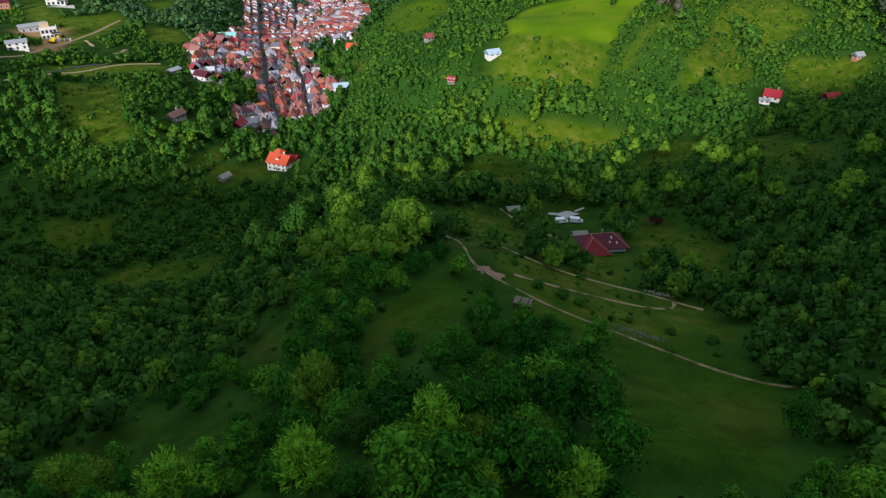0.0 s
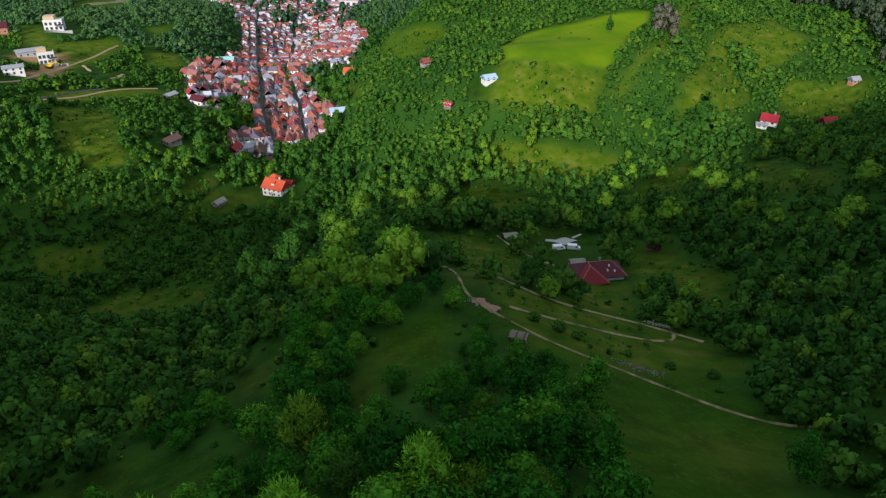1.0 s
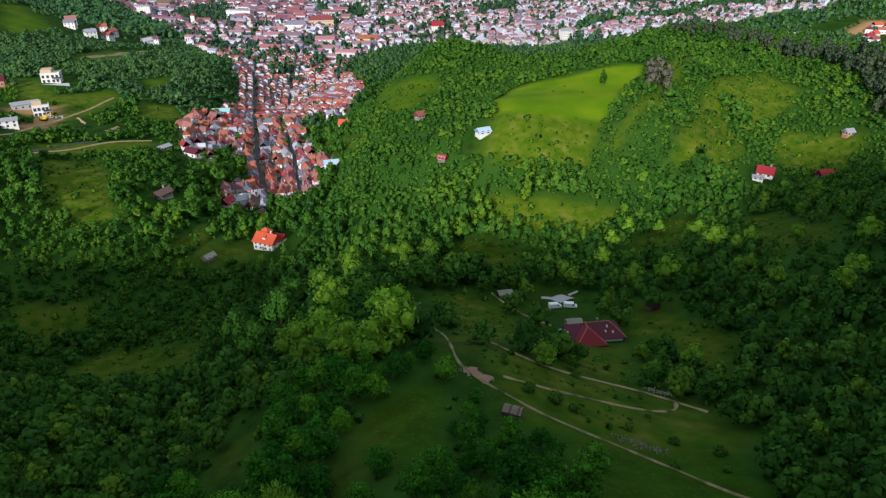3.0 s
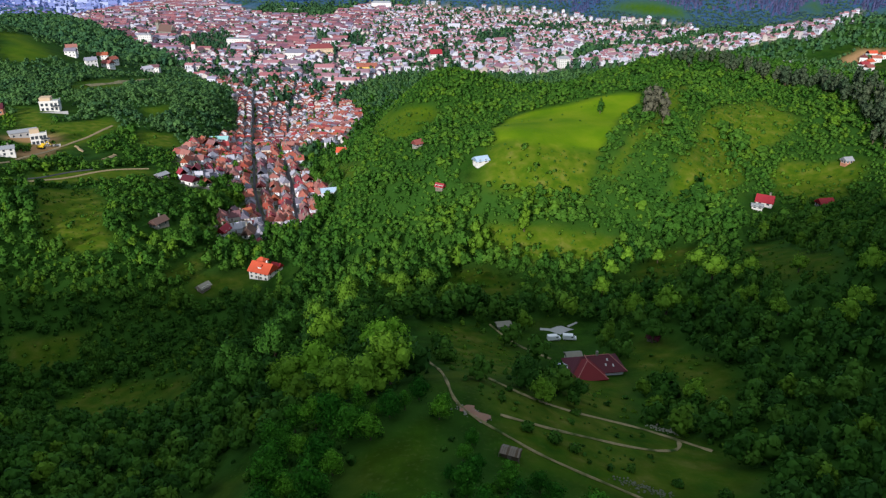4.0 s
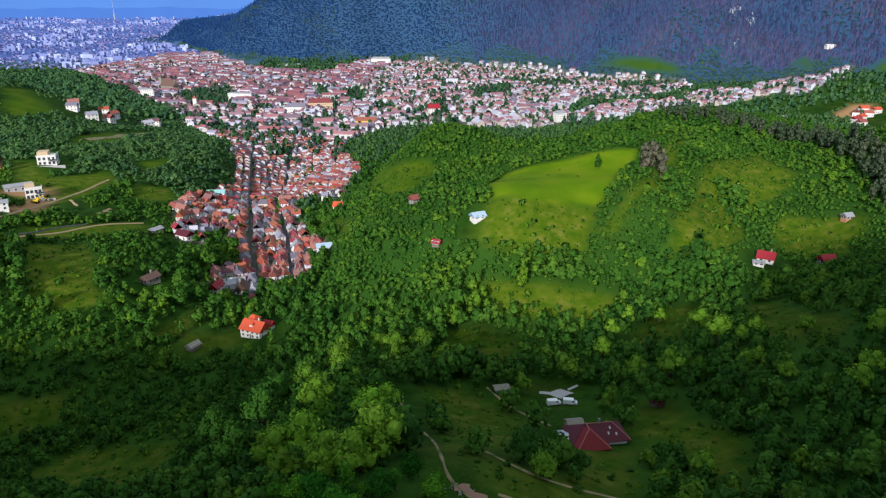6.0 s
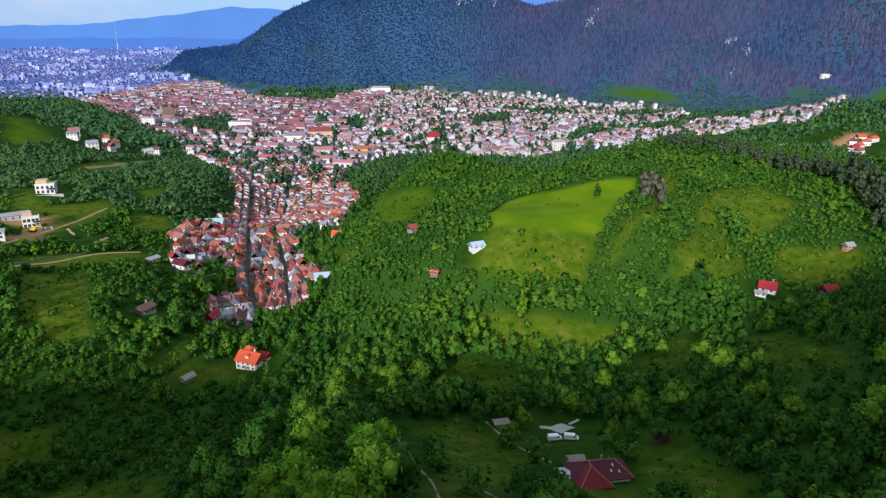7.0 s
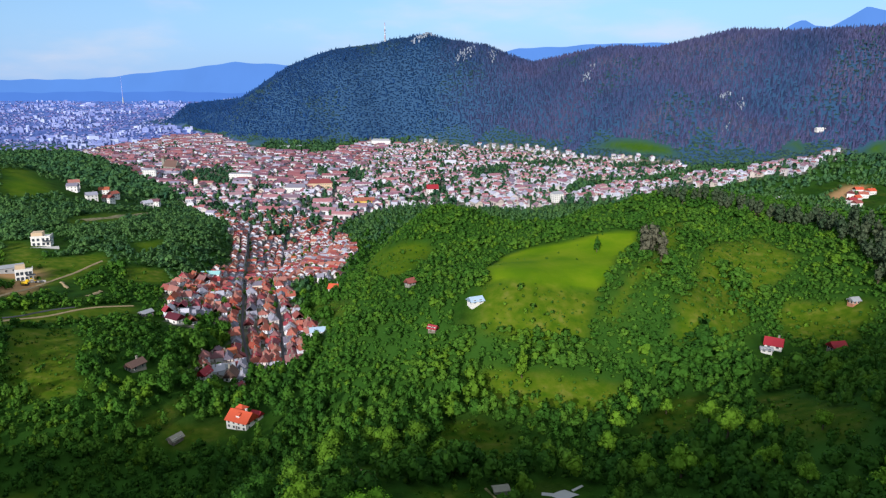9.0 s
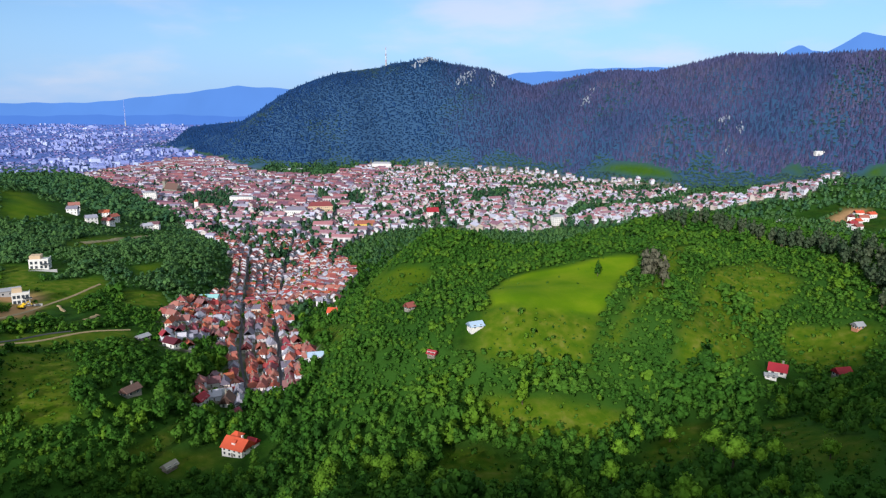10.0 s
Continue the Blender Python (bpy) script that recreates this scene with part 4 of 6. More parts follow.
def plant_hillsides():
    valley = []
    sorts = [planted(NEAR_SHAPES, rest_x, rest_y, (2.4 + 0.6 * rest_spur) * rng.uniform(0.7, 1.35, len(rest_x)), rng.uniform(0.95, 1.2, len(rest_x)), tones_of(rest_x, rest_y, 0.25))]
    # flanks of the spur and the near slopes
    x, y = scatter(-190, 190, 10, 165, 4.2, 0.7)
    near = ((np.abs(x - 1) < 79) & (y < 154) & (y > 32)) | ((y < 32) & (rng.uniform(size=len(x)) < 0.8))
    x, y = x[~near], y[~near]
    tree, shrub = woodland(x, y)
    sorts.append(planted(MID_SHAPES, x[tree], y[tree], rng.uniform(1.7, 3.6, tree.sum()), rng.uniform(0.85, 1.2, tree.sum()), tones_of(x[tree], y[tree], 0.2, 0.2)))
    x, y = scatter(-110, 110, 36, 165, 3.4, 0.7)
    tree, shrub = woodland(x, y)
    low = shrub | ((rng.uniform(size=len(x)) < 0.7) & tree)
    sorts.append(planted(SMALL_SHRUB, x[low], y[low], rng.uniform(0.6, 1.3, low.sum()), rng.uniform(0.8, 1.3, low.sum()), tones_of(x[low], y[low], 0.25)))
    # the slopes about the farm, the valley and the sunlit hill
    x, y = scatter(-360, 380, 165, 430, 4.5, 0.7)
    back = on_low_woods(x, y)
    x, y = x[~back], y[~back]
    tree, shrub = woodland(x, y)
    big = (1.9 + 1.7 * np.clip(patchy(x, y, 17, 1.0), 0, 1) + 0.9 * (rng.uniform(size=len(x)) < 0.08)) * np.where((x < -25) & (y < 262), 0.8, np.where((x > 50) & (y < 255), 0.95, 1.1))
    tall = tree & (rng.uniform(size=len(x)) < 0.22)
    round_ = tree & ~tall
    for k, shapes in ((round_, MID_SHAPES), (tall, MID_TALL)):
        # shade painted in: leaf tone lowered on the left flank of the spur
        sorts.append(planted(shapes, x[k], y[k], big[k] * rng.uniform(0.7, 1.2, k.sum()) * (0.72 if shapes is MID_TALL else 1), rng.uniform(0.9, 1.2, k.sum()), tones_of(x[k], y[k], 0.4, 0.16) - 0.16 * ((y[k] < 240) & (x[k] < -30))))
    x, y = scatter(-320, 320, 165, 470, 3.6, 0.68)
    tree, shrub = woodland(x, y)
    shrub |= tree & (rng.uniform(size=len(x)) < 0.5)
    shrub &= rng.uniform(size=len(x)) < np.where(patchy(x, y, 9, 5.0) > 0.5, 1.0, 0.65)
    sorts.append(planted(SMALL_SHRUB, x[shrub], y[shrub], 0.7 + 1.5 * rng.uniform(size=shrub.sum()) ** 1.4, rng.uniform(0.8, 1.3, shrub.sum()), tones_of(x[shrub], y[shrub], 0.6, 0.15)))
    # dense low scrub on the shaded side of the spur, its tone lowered for that shade
    x, y = scatter(-160, -12, 120, 266, 2.7, 0.7)
    k = free_of_things(x, y) & (inside(x, y, OPEN, 2.0) < 0.5) & (rng.uniform(size=len(x)) < np.clip(0.35 + 0.9 * patchy(x, y, 15, 6.0), 0.3, 0.95)) & (x < -22 - 0.1 * (y - 150))
    sorts.append(planted(SMALL_SHRUB, x[k], y[k], rng.uniform(0.8, 1.6, k.sum()), rng.uniform(0.8, 1.3, k.sum()), tones_of(x[k], y[k], 0.4, 0.16)))
    # tufts and low growth over all the open ground
    x, y = scatter(-180, 230, 95, 420, 2.5, 0.62)
    k = free_of_things(x, y) & ~in_town(x, y) & (inside(x, y, OPEN, 3.0) > 0.4) & (rng.uniform(size=len(x)) < np.where(inside(x, y, BRIGHT + NEAR_OPEN, 3.0) > 0.4, 0.03, np.clip(1.5 * patchy(x, y, 7, 2.0) - 0.1, 0.15, 0.9)))
    sorts.append(planted(TUFTS, x[k], y[k], 0.3 + 0.75 * rng.uniform(size=k.sum()) ** 2, rng.uniform(0.5, 1.1, k.sum()), tones_of(x[k], y[k], 0.5, 0.2)))
    # the low scrubby woods of the sunlit hill and of the fields across the valley
    x, y = scatter(-420, 340, 255, 640, 3.0, 0.7)
    k = on_low_woods(x, y) & (rng.uniform(size=len(x)) < np.where(y > 470, 0.72, 1))
    x, y = x[k], y[k]
    tree, shrub = woodland(x, y)
    clumps = np.clip(patchy(x, y, 14, 1.0), 0, 1)
    size = (1.1 + 1.5 * clumps ** 1.5 + 0.8 * (rng.uniform(size=len(x)) < 0.1)) * rng.uniform(0.7, 1.35, len(x)) * np.where(near_lines(x, y, THICKETS, 10), 1.25, 1) * np.where(y > 470, 1.25, 1)
    across = x < -100
    grown = size > 2.3
    for k, into, base in ((tree & ~across, sorts, 0.48), (tree & across & (y < 470), sorts, 0.46), (tree & across & (y >= 470), valley, 0.66)):
        for sort, shapes in ((k & grown, LOW_SHAPES), (k & ~grown, SCRUB_SHAPES)):
            into.append(planted(shapes, x[sort], y[sort], size[sort], rng.uniform(0.5, 0.85, sort.sum()), tones_of(x[sort], y[sort], base, 0.12)))
    # the back of the hill and the wooded far side of the valley
    x, y = scatter(-720, 720, 430, 980, 5.8, 0.66)
    k = ~on_low_woods(x, y) & ~((x > -40) & (x < 300) & (y > 660) & (y < 880) & (rng.uniform(size=len(x)) < 0.65))
    x, y = x[k], y[k]
    tree, shrub = woodland(x, y)
    behind = (x > -90 + 30 * rng.normal(size=len(x))) & (y < 700 + 60 * rng.normal(size=len(x))) & (x < 330 + 40 * rng.normal(size=len(x)))
    for k, into, base in ((tree & behind, sorts, 0.36), (tree & ~behind, valley, 0.62)):
        tall = rng.uniform(0.75, 1.1, k.sum()) * np.where((x[k] < -230) & (y[k] > 620), 0.72, 1)
        into.append(planted(BACK_SHAPES, x[k], y[k], rng.uniform(1.8, 3.5, k.sum()), tall, tones_of(x[k], y[k], base, 0.16)))
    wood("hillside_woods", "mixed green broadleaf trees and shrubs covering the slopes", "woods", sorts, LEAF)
    wood("valley_woods", "dense haze-tinted green broadleaf woods behind the hill and along the valley", "woods", valley, HAZY_LEAF)
    # woods round the town, and trees among its houses
    sorts = []
    x, y = scatter(-1500, 1500, 980, 2150, 12, 0.75)
    k = ~in_town(x, y) & (y < mountain_foot(x) + 20) & ((y < 1460) | (x > -500) | (inside(x, y, FAR_WOOD, 20) > 0.5)) & (inside(x, y, GREEN_PATCH + VALLEY_OPEN, 16.0) < rng.uniform(0.3, 0.7, len(x))) & (rng.uniform(size=len(x)) < 0.85) & ~((x > 190) & in_town(x, y + 14))
    sorts.append(planted(FAR_SHAPES, x[k], y[k], np.where(x[k] > 240, 0.75, 1) * rng.uniform(5, 8.5, k.sum()), rng.uniform(0.8, 1.1, k.sum()), tones_of(x[k], y[k], 0.42, 0.13)))
    x, y = scatter(-1450, 700, 308, 2120, 12.5, 0.75)
    k = in_town(x, y) & (rng.uniform(size=len(x)) < np.where((x < -150) & (y > 1150), 0.16, 0.42) + 0.35 * (patchy(x, y, 45, 4.0) > 0.6) + 0.7 * (inside(x, y, PARKS, 2) > 0.5) + 0.05 * in_valley_town(x, y))
    street = k & (y < 700)
    k &= ~street
    sorts.append(planted(FAR_SHAPES, x[k], y[k], rng.uniform(2.8, 5.2, k.sum()), rng.uniform(0.9, 1.4, k.sum()), tones_of(x[k], y[k], 0.16, 0.15)))
    wood("street_trees", "green garden trees among the houses of the valley", "trees", [planted(LOW_SHAPES, x[street], y[street], rng.uniform(1.5, 3.0, street.sum()), rng.uniform(0.8, 1.2, street.sum()), tones_of(x[street], y[street], 0.45, 0.16))], LEAF)
    wood("town_trees", "dark haze-tinted green trees among and around the town houses", "trees", sorts, HAZY_LEAF)


def conifer(r, tiers, sides):
    v, f = [], []
    for t in range(tiers):
        z0, z1, q = 0.25 + 0.95 * t, 0.25 + 0.95 * t + 1.9, 1.0 - 0.32 * t
        o = len(v)
        for k in range(sides):
            a = 6.283 * k / sides + t + r.uniform(-0.2, 0.2)
            v.append((math.cos(a) * q * r.uniform(0.75, 1.2), math.sin(a) * q * r.uniform(0.75, 1.2), z0 + r.uniform(-0.2, 0.2)))
        v.append((r.uniform(-0.1, 0.1), r.uniform(-0.1, 0.1), z1))
        f += [(o + k, o + (k + 1) % sides, o + sides) for k in range(sides)]
    v = np.array(v)
    return v, np.array(f), unit(v * (0.7, 0.7, 0) + (0, -0.2, 0.9))


def plant_mountain():
    r = np.random.default_rng(5)
    shapes = [conifer(r, 2, 5) for _ in range(8)]
    x, y = scatter(-1080, 1300, 1100, 3000, 6.6)
    foot = mountain_foot(x)
    top = mountain_top(x)
    k = (y > foot + 5) & (y < top + 30) & ~in_town(x, y) & (inside(x, y, GREEN_PATCH, 2.0) < 0.5) & (np.abs(x) < 0.72 * y) & (lie(x, y) > -14)
    x, y, s = x[k], y[k], ((y - foot) / (top - foot))[k]
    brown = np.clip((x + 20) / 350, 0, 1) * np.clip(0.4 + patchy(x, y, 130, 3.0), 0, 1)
    # haze tint bluest to the left, giving way to brown on the right
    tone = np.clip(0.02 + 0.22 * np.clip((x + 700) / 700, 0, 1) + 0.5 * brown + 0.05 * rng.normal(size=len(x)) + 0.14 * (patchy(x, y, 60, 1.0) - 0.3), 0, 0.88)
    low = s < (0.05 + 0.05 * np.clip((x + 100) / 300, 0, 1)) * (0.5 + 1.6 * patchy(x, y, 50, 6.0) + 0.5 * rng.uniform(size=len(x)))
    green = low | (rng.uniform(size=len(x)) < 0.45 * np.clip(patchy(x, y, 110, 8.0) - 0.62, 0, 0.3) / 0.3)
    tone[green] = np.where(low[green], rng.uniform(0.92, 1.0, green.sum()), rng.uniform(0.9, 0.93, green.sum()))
    leafy_side = (rng.uniform(size=len(x)) < np.clip(0.9 - (x + 100) / 500, 0.12, 0.9)) | green
    c = ~leafy_side
    wood("mountain_conifers", "dark dense conifer forest covering the mountain above the town", "forest", [planted(shapes, x[c], y[c], rng.uniform(2.4, 4.2, c.sum()), rng.uniform(0.9, 1.6, c.sum()), tone[c], 0.5)], HAZE_BLUE_LEAF)
    c = leafy_side
    round_shapes = [(v, f, unit(0.55 * n + (0, -0.2, 1.0))) for v, f, n in templates("round", 8, 0, 0.55, 61, 2)]
    wood("mountain_broadleaf_forest", "dark broadleaf forest covering the mountain, tinted blue for haze", "forest", [planted(round_shapes, x[c], y[c], rng.uniform(5.8, 9.6, c.sum()), rng.uniform(0.16, 0.45, c.sum()), tone[c], 0.6)], HAZE_BLUE_LEAF)


plant_hillsides()
plant_mountain()


def single_tree(name, x, y, r, tall, label, mat, kind="round", tone=0.5, leaves=420, seed=1, sink=0.1, size=0.13):
    """One tree that stands out, with its own trunk."""
    q = np.random.default_rng(seed)
    lumps = tree_lumps(q, kind)
    airy = leaves > 1000
    v, f, n = crown(q, lumps, leaves, size, 0.42 if airy else 0.72 if leaves > 500 else 0.82, leaves > 500, 0.2 if airy else 0.08 if leaves > 500 else 0, 0.5 if airy else 0.45, airy)
    t = thing(name, (x, y, ground(x, y)), q.uniform(0, 360), label, "tree")
    mesh_object("crown", (v - (0, 0, sink)) * (r, r, r * tall), f, mat, t, smooth=True, tones={"tone": np.full(len(v), tone)}, normals=n)
    part("trunk", cylinder(bmesh.new(), 0, 0, -0.5, 0.9 * r * tall, 0.09 * r, 0.05 * r, 7), BARK, t)
    return t


single_tree("lime_tree", 37.5, 264, 3.2, 1.15, "bright lime-green young tree at the foot of the hill", LEAF, "tall", 0.8, 420, 1)
single_tree("lone_tree", 86, 357, 2.2, 1.3, "lone dark green tree on the bright meadow", LEAF, "tall", 0.2, 300, 2)
def tone_word(tone):
    return "dark green" if tone < 0.35 else "mid-green" if tone < 0.58 else "light green" if tone < 0.76 else "bright yellow-green"


# trees that stand out from the rest: x, y, reach of the crown, tone, raised where sunlight is painted in
for group, where, leaves, spots in [
    ("tall trees on the near slope", "airy tree on the near slope", 2600, [(-52.2, 61.2, 3.4, 0.72), (-45.7, 59.7, 2.9, 0.66), (-32.8, 54.2, 3.6, 0.9), (-25.6, 60.3, 2.6, 0.6), (-14.6, 48.9, 3.7, 0.9), (-17.6, 69.7, 3.9, 0.7), (-0.9, 53.3, 3.6, 0.9), (12.8, 43.3, 2.9, 0.85), (4, 51.5, 2.3, 0.62), (10.7, 49.5, 2.3, 0.6), (6.5, 68.1, 2.3, 0.6), (3.6, 43, 2.2, 0.8), (-4.6, 43.7, 2.6, 0.4), (-9.4, 55.7, 2.8, 0.35)]),
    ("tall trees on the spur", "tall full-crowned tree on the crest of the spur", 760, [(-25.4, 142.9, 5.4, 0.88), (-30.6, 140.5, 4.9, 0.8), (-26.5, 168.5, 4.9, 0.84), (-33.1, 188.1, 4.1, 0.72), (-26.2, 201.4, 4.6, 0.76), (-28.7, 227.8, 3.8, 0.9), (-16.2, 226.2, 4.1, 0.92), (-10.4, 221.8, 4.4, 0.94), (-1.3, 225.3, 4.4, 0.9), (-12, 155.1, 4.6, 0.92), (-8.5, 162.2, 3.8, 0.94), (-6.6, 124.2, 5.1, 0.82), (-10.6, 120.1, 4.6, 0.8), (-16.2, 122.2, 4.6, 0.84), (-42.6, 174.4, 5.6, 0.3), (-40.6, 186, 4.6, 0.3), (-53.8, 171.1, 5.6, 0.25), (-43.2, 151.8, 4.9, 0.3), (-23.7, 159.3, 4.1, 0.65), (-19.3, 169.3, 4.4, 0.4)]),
    ("trees about the farm", "rounded tree among bushes near the farm", 560, [(63.6, 197.7, 3.6, 0.74), (72.4, 193, 4.6, 0.7), (79.1, 189.4, 3, 0.6), (58.7, 217, 3.4, 0.78), (65, 231.1, 3.4, 0.8), (73.6, 242.2, 3.2, 0.82), (84.8, 241.2, 2.8, 0.8), (93, 211.7, 5, 0.72), (93.3, 226.3, 4, 0.68), (99.5, 208.5, 2.6, 0.7), (104.1, 209.5, 3, 0.74), (90.7, 187.2, 2.4, 0.72), (94.9, 188.2, 2.6, 0.66), (94.9, 172.4, 2.6, 0.74), (103.1, 157.6, 3.6, 0.76), (108.9, 162.3, 3.2, 0.7), (112.7, 197.8, 2.6, 0.68), (121.6, 179.7, 3.6, 0.72), (23.6, 123.8, 2.8, 0.62), (20.7, 130.2, 3.4, 0.12), (63.3, 176.6, 3.6, 0.4), (33.1, 133.8, 2.4, 0.2), (60.5, 139, 2.8, 0.93)]),
]:
    for n, (px, py, pr, tone) in enumerate(spots):
        single_tree("tree", px, py, pr, 1.0 + 0.04 * (n % 6), tone_word(tone) + " " + where, LEAF_SUNLIT if tone > 0.55 and ("spur" not in group or py < 172) else LEAF, "round", min(1 if leaves > 1000 else 0.74 if "spur" in group and py > 200 else 0.95 if "spur" in group else 0.88, tone + (0.05 if "spur" in group and py < 172 and tone > 0.75 else 0.17 if "farm" in group and tone > 0.6 else 0.14 if tone > 0.6 and leaves > 1000 else 0)), leaves, 300 + n, 0.1, 0.072 if leaves > 1000 else 0.1)["group"] = group
for n, (px, py, pr) in enumerate([(108, 349, 4.0), (112, 353, 4.6), (116, 349, 4.2), (110, 357, 4.0)]):
    single_tree("pine_tree", px, py, pr, 1.25, "brown-green pine in a tight group on the hill", NEEDLE, "tall", 0.75, 380, 60 + n)["group"] = "pines on the hill"
for n in range(96):
    s = n / 96 * 8
    px = float(np.interp(s, range(9), (176, 198, 214, 228, 233, 233, 227, 219, 216))) + rng.uniform(-5, 9)
    py = float(np.interp(s, range(9), (538, 510, 488, 452, 425, 396, 362, 336, 316))) + rng.uniform(-5, 9)
    single_tree("pine_tree", px, py, rng.uniform(2.4, 3.5), 1.3, "brown-green pine on the hilltop ridge", NEEDLE, "tall", float(rng.uniform(0.0, 0.5)), 240, 80 + n)["group"] = "pines on the ridge"

# ---- the town ----
# where the large buildings stand: x, y, reach
LANDMARKS = [(-157, 2105, 34), (-406, 2010, 38), (-519, 1280, 17), (-349, 1277, 27), (-94, 972, 17), (-185, 1150, 24), (-217, 1110, 20), (186, 1020, 13), (1, 1095, 14), (-533, 1425, 30)]


def rows_of_houses():
    """Places, turns and sizes of the town's houses: along the two valley streets, then in blocks of the broad town."""
    found = []
    streets = [[(-58, 306), (-63, 318), (-75, 365), (-89, 419), (-107, 479), (-117, 516), (-130, 600), (-150, 720), (-165, 830), (-175, 900)],
               [(-76, 312), (-88, 345), (-107, 401), (-122, 460), (-138, 520), (-150, 567), (-180, 690), (-204, 814), (-222, 900)],
               [(-60, 540), (-95, 560), (-125, 575)], [(-70, 600), (-95, 680), (-110, 800), (-105, 900)], [(-215, 790), (-245, 900)], [(-230, 700), (-190, 640)], [(-160, 470), (-138, 455)], [(-165, 520), (-145, 505)]]
    taken = []

    def place(x, y, turn, w, d, gap=0.8):
        r = 0.5 * math.sqrt(w * d) * gap + 0.3
        if any((x - a) ** 2 + (y - b) ** 2 < (r + c) ** 2 for a, b, c in taken):
            return
        taken.append((x, y, r))
        found.append((x, y, turn, w, d))

    for row in (4.6, 9.8, 15.2, 20.8, 26.6, 32.6, 38.8, 45.2):
        for line in streets:
            for (ax, ay), (bx, by) in zip(line, line[1:]):
                long = math.hypot(bx - ax, by - ay)
                s = rng.uniform(0, 4)
                while s < long:
                    w, d = rng.uniform(4.4, 8.2), rng.uniform(4.0, 5.7)
                    for side in (-1, 1):
                        x = ax + (bx - ax) * s / long - side * (by - ay) / long * (row + rng.uniform(-1.0, 1.0))
                        y = ay + (by - ay) * s / long + side * (bx - ax) / long * (row + rng.uniform(-1.2, 1.2))
                        if in_valley_town(np.array(x), np.array(y)) and rng.uniform() < 1.15 - row * 0.012 and min(abs(x - a) + abs(y - b) for a, b, c in KEEP) > 9 and not near_line(x, y, streets[0], 3.7) and not near_line(x, y, streets[1], 2.5):
                            place(x, y, math.degrees(math.atan2(by - ay, bx - ax)) + rng.choice([0, 0, 0, 90]) + rng.normal() * 7, w, d)
                    s += w * rng.uniform(0.95, 1.35)
    return found


def near_line(x, y, line, reach):
    for (ax, ay), (bx, by) in zip(line, line[1:]):
        dx, dy = bx - ax, by - ay
        s = min(1, max(0, ((x - ax) * dx + (y - ay) * dy) / (dx * dx + dy * dy)))
        if math.hypot(x - ax - s * dx, y - ay - s * dy) < reach:
            return True
    return False


def house_template(windows):
    """A unit house for the joined town, w = d = h = 1 with a roof 0.75 high: corners, faces and which of wall, roof and glass."""
    a = 0.5
    v = [(-a, -a, -0.3), (a, -a, -0.3), (a, a, -0.3), (-a, a, -0.3), (-a, -a, 1), (a, -a, 1), (a, a, 1), (-a, a, 1), (-a, 0, 1.7), (a, 0, 1.7)]
    f, m = [(0, 1, 5, 4), (2, 3, 7, 6), (1, 2, 6, 5), (3, 0, 4, 7), (5, 6, 9, 9), (7, 4, 8, 8)], [0] * 6
    o = len(v)
    b = 0.56
    v += [(-b, -b, 0.93), (b, -b, 0.93), (b, b, 0.93), (-b, b, 0.93), (-b, 0, 1.76), (b, 0, 1.76)]
    f += [(o, o + 1, o + 5, o + 4), (o + 2, o + 3, o + 4, o + 5), (o, o + 3, o + 2, o + 1)]
    m += [1, 1, 1]
    for x in (-0.3, 0.0, 0.3) if windows else ():
        for side in (-1, 1):
            o = len(v)
            y = side * (a + 0.004)
            v += [(x - 0.08, y, 0.35), (x + 0.08, y, 0.35), (x + 0.08, y, 0.72), (x - 0.08, y, 0.72)]
            f.append((o, o + 1, o + 2, o + 3))
            m.append(2)
    return np.array(v), np.array([q if q[2] != q[3] else (q[0], q[1], q[2], q[2]) for q in f]), m


def joined_houses(name, label, rows, windows=False, tiles=None):
    """Many houses in one object: rows of x, y, turn, w, d, h."""
    v, f, m = house_template(windows)
    keep = np.array([len(set(q)) == 4 for q in f])
    tri = f[~keep]
    quads = np.concatenate([f[keep]])
    # the gables: two thin quads, with the peak split
    n = len(v)
    v = np.concatenate([v, [((v[q[0]] + v[q[2]]) / 2).tolist() for q in tri]])
    quads = np.concatenate([quads, [(q[0], q[1], q[2], n + k) for k, q in enumerate(tri)]])
    m = [a for a, k in zip(m, keep) if k] + [0] * len(tri)
    x, y, turn, w, d, h = np.array(rows, float).T
    c, s = np.cos(np.radians(turn))[:, None], np.sin(np.radians(turn))[:, None]
    px, py = v[:, 0] * w[:, None], v[:, 1] * d[:, None]
    pz = np.where(v[:, 2] > 1, 1, v[:, 2]) * h[:, None] + np.clip(v[:, 2] - 1, 0, 1) * d[:, None] * 0.38 + lie(x, y)[:, None]
    vs = np.stack([px * c - py * s + x[:, None], px * s + py * c + y[:, None], pz], -1).reshape(-1, 3)
    fs = (quads[None] + (np.arange(len(x)) * len(v))[:, None, None]).reshape(-1, 4)
    ob = mesh_object(name, vs, fs, [WALL_FAR, tiles or TILE_HAZED, GLASS], which=np.tile(m, len(x)))
    return tagged(ob, label, "houses", kind="stuff")


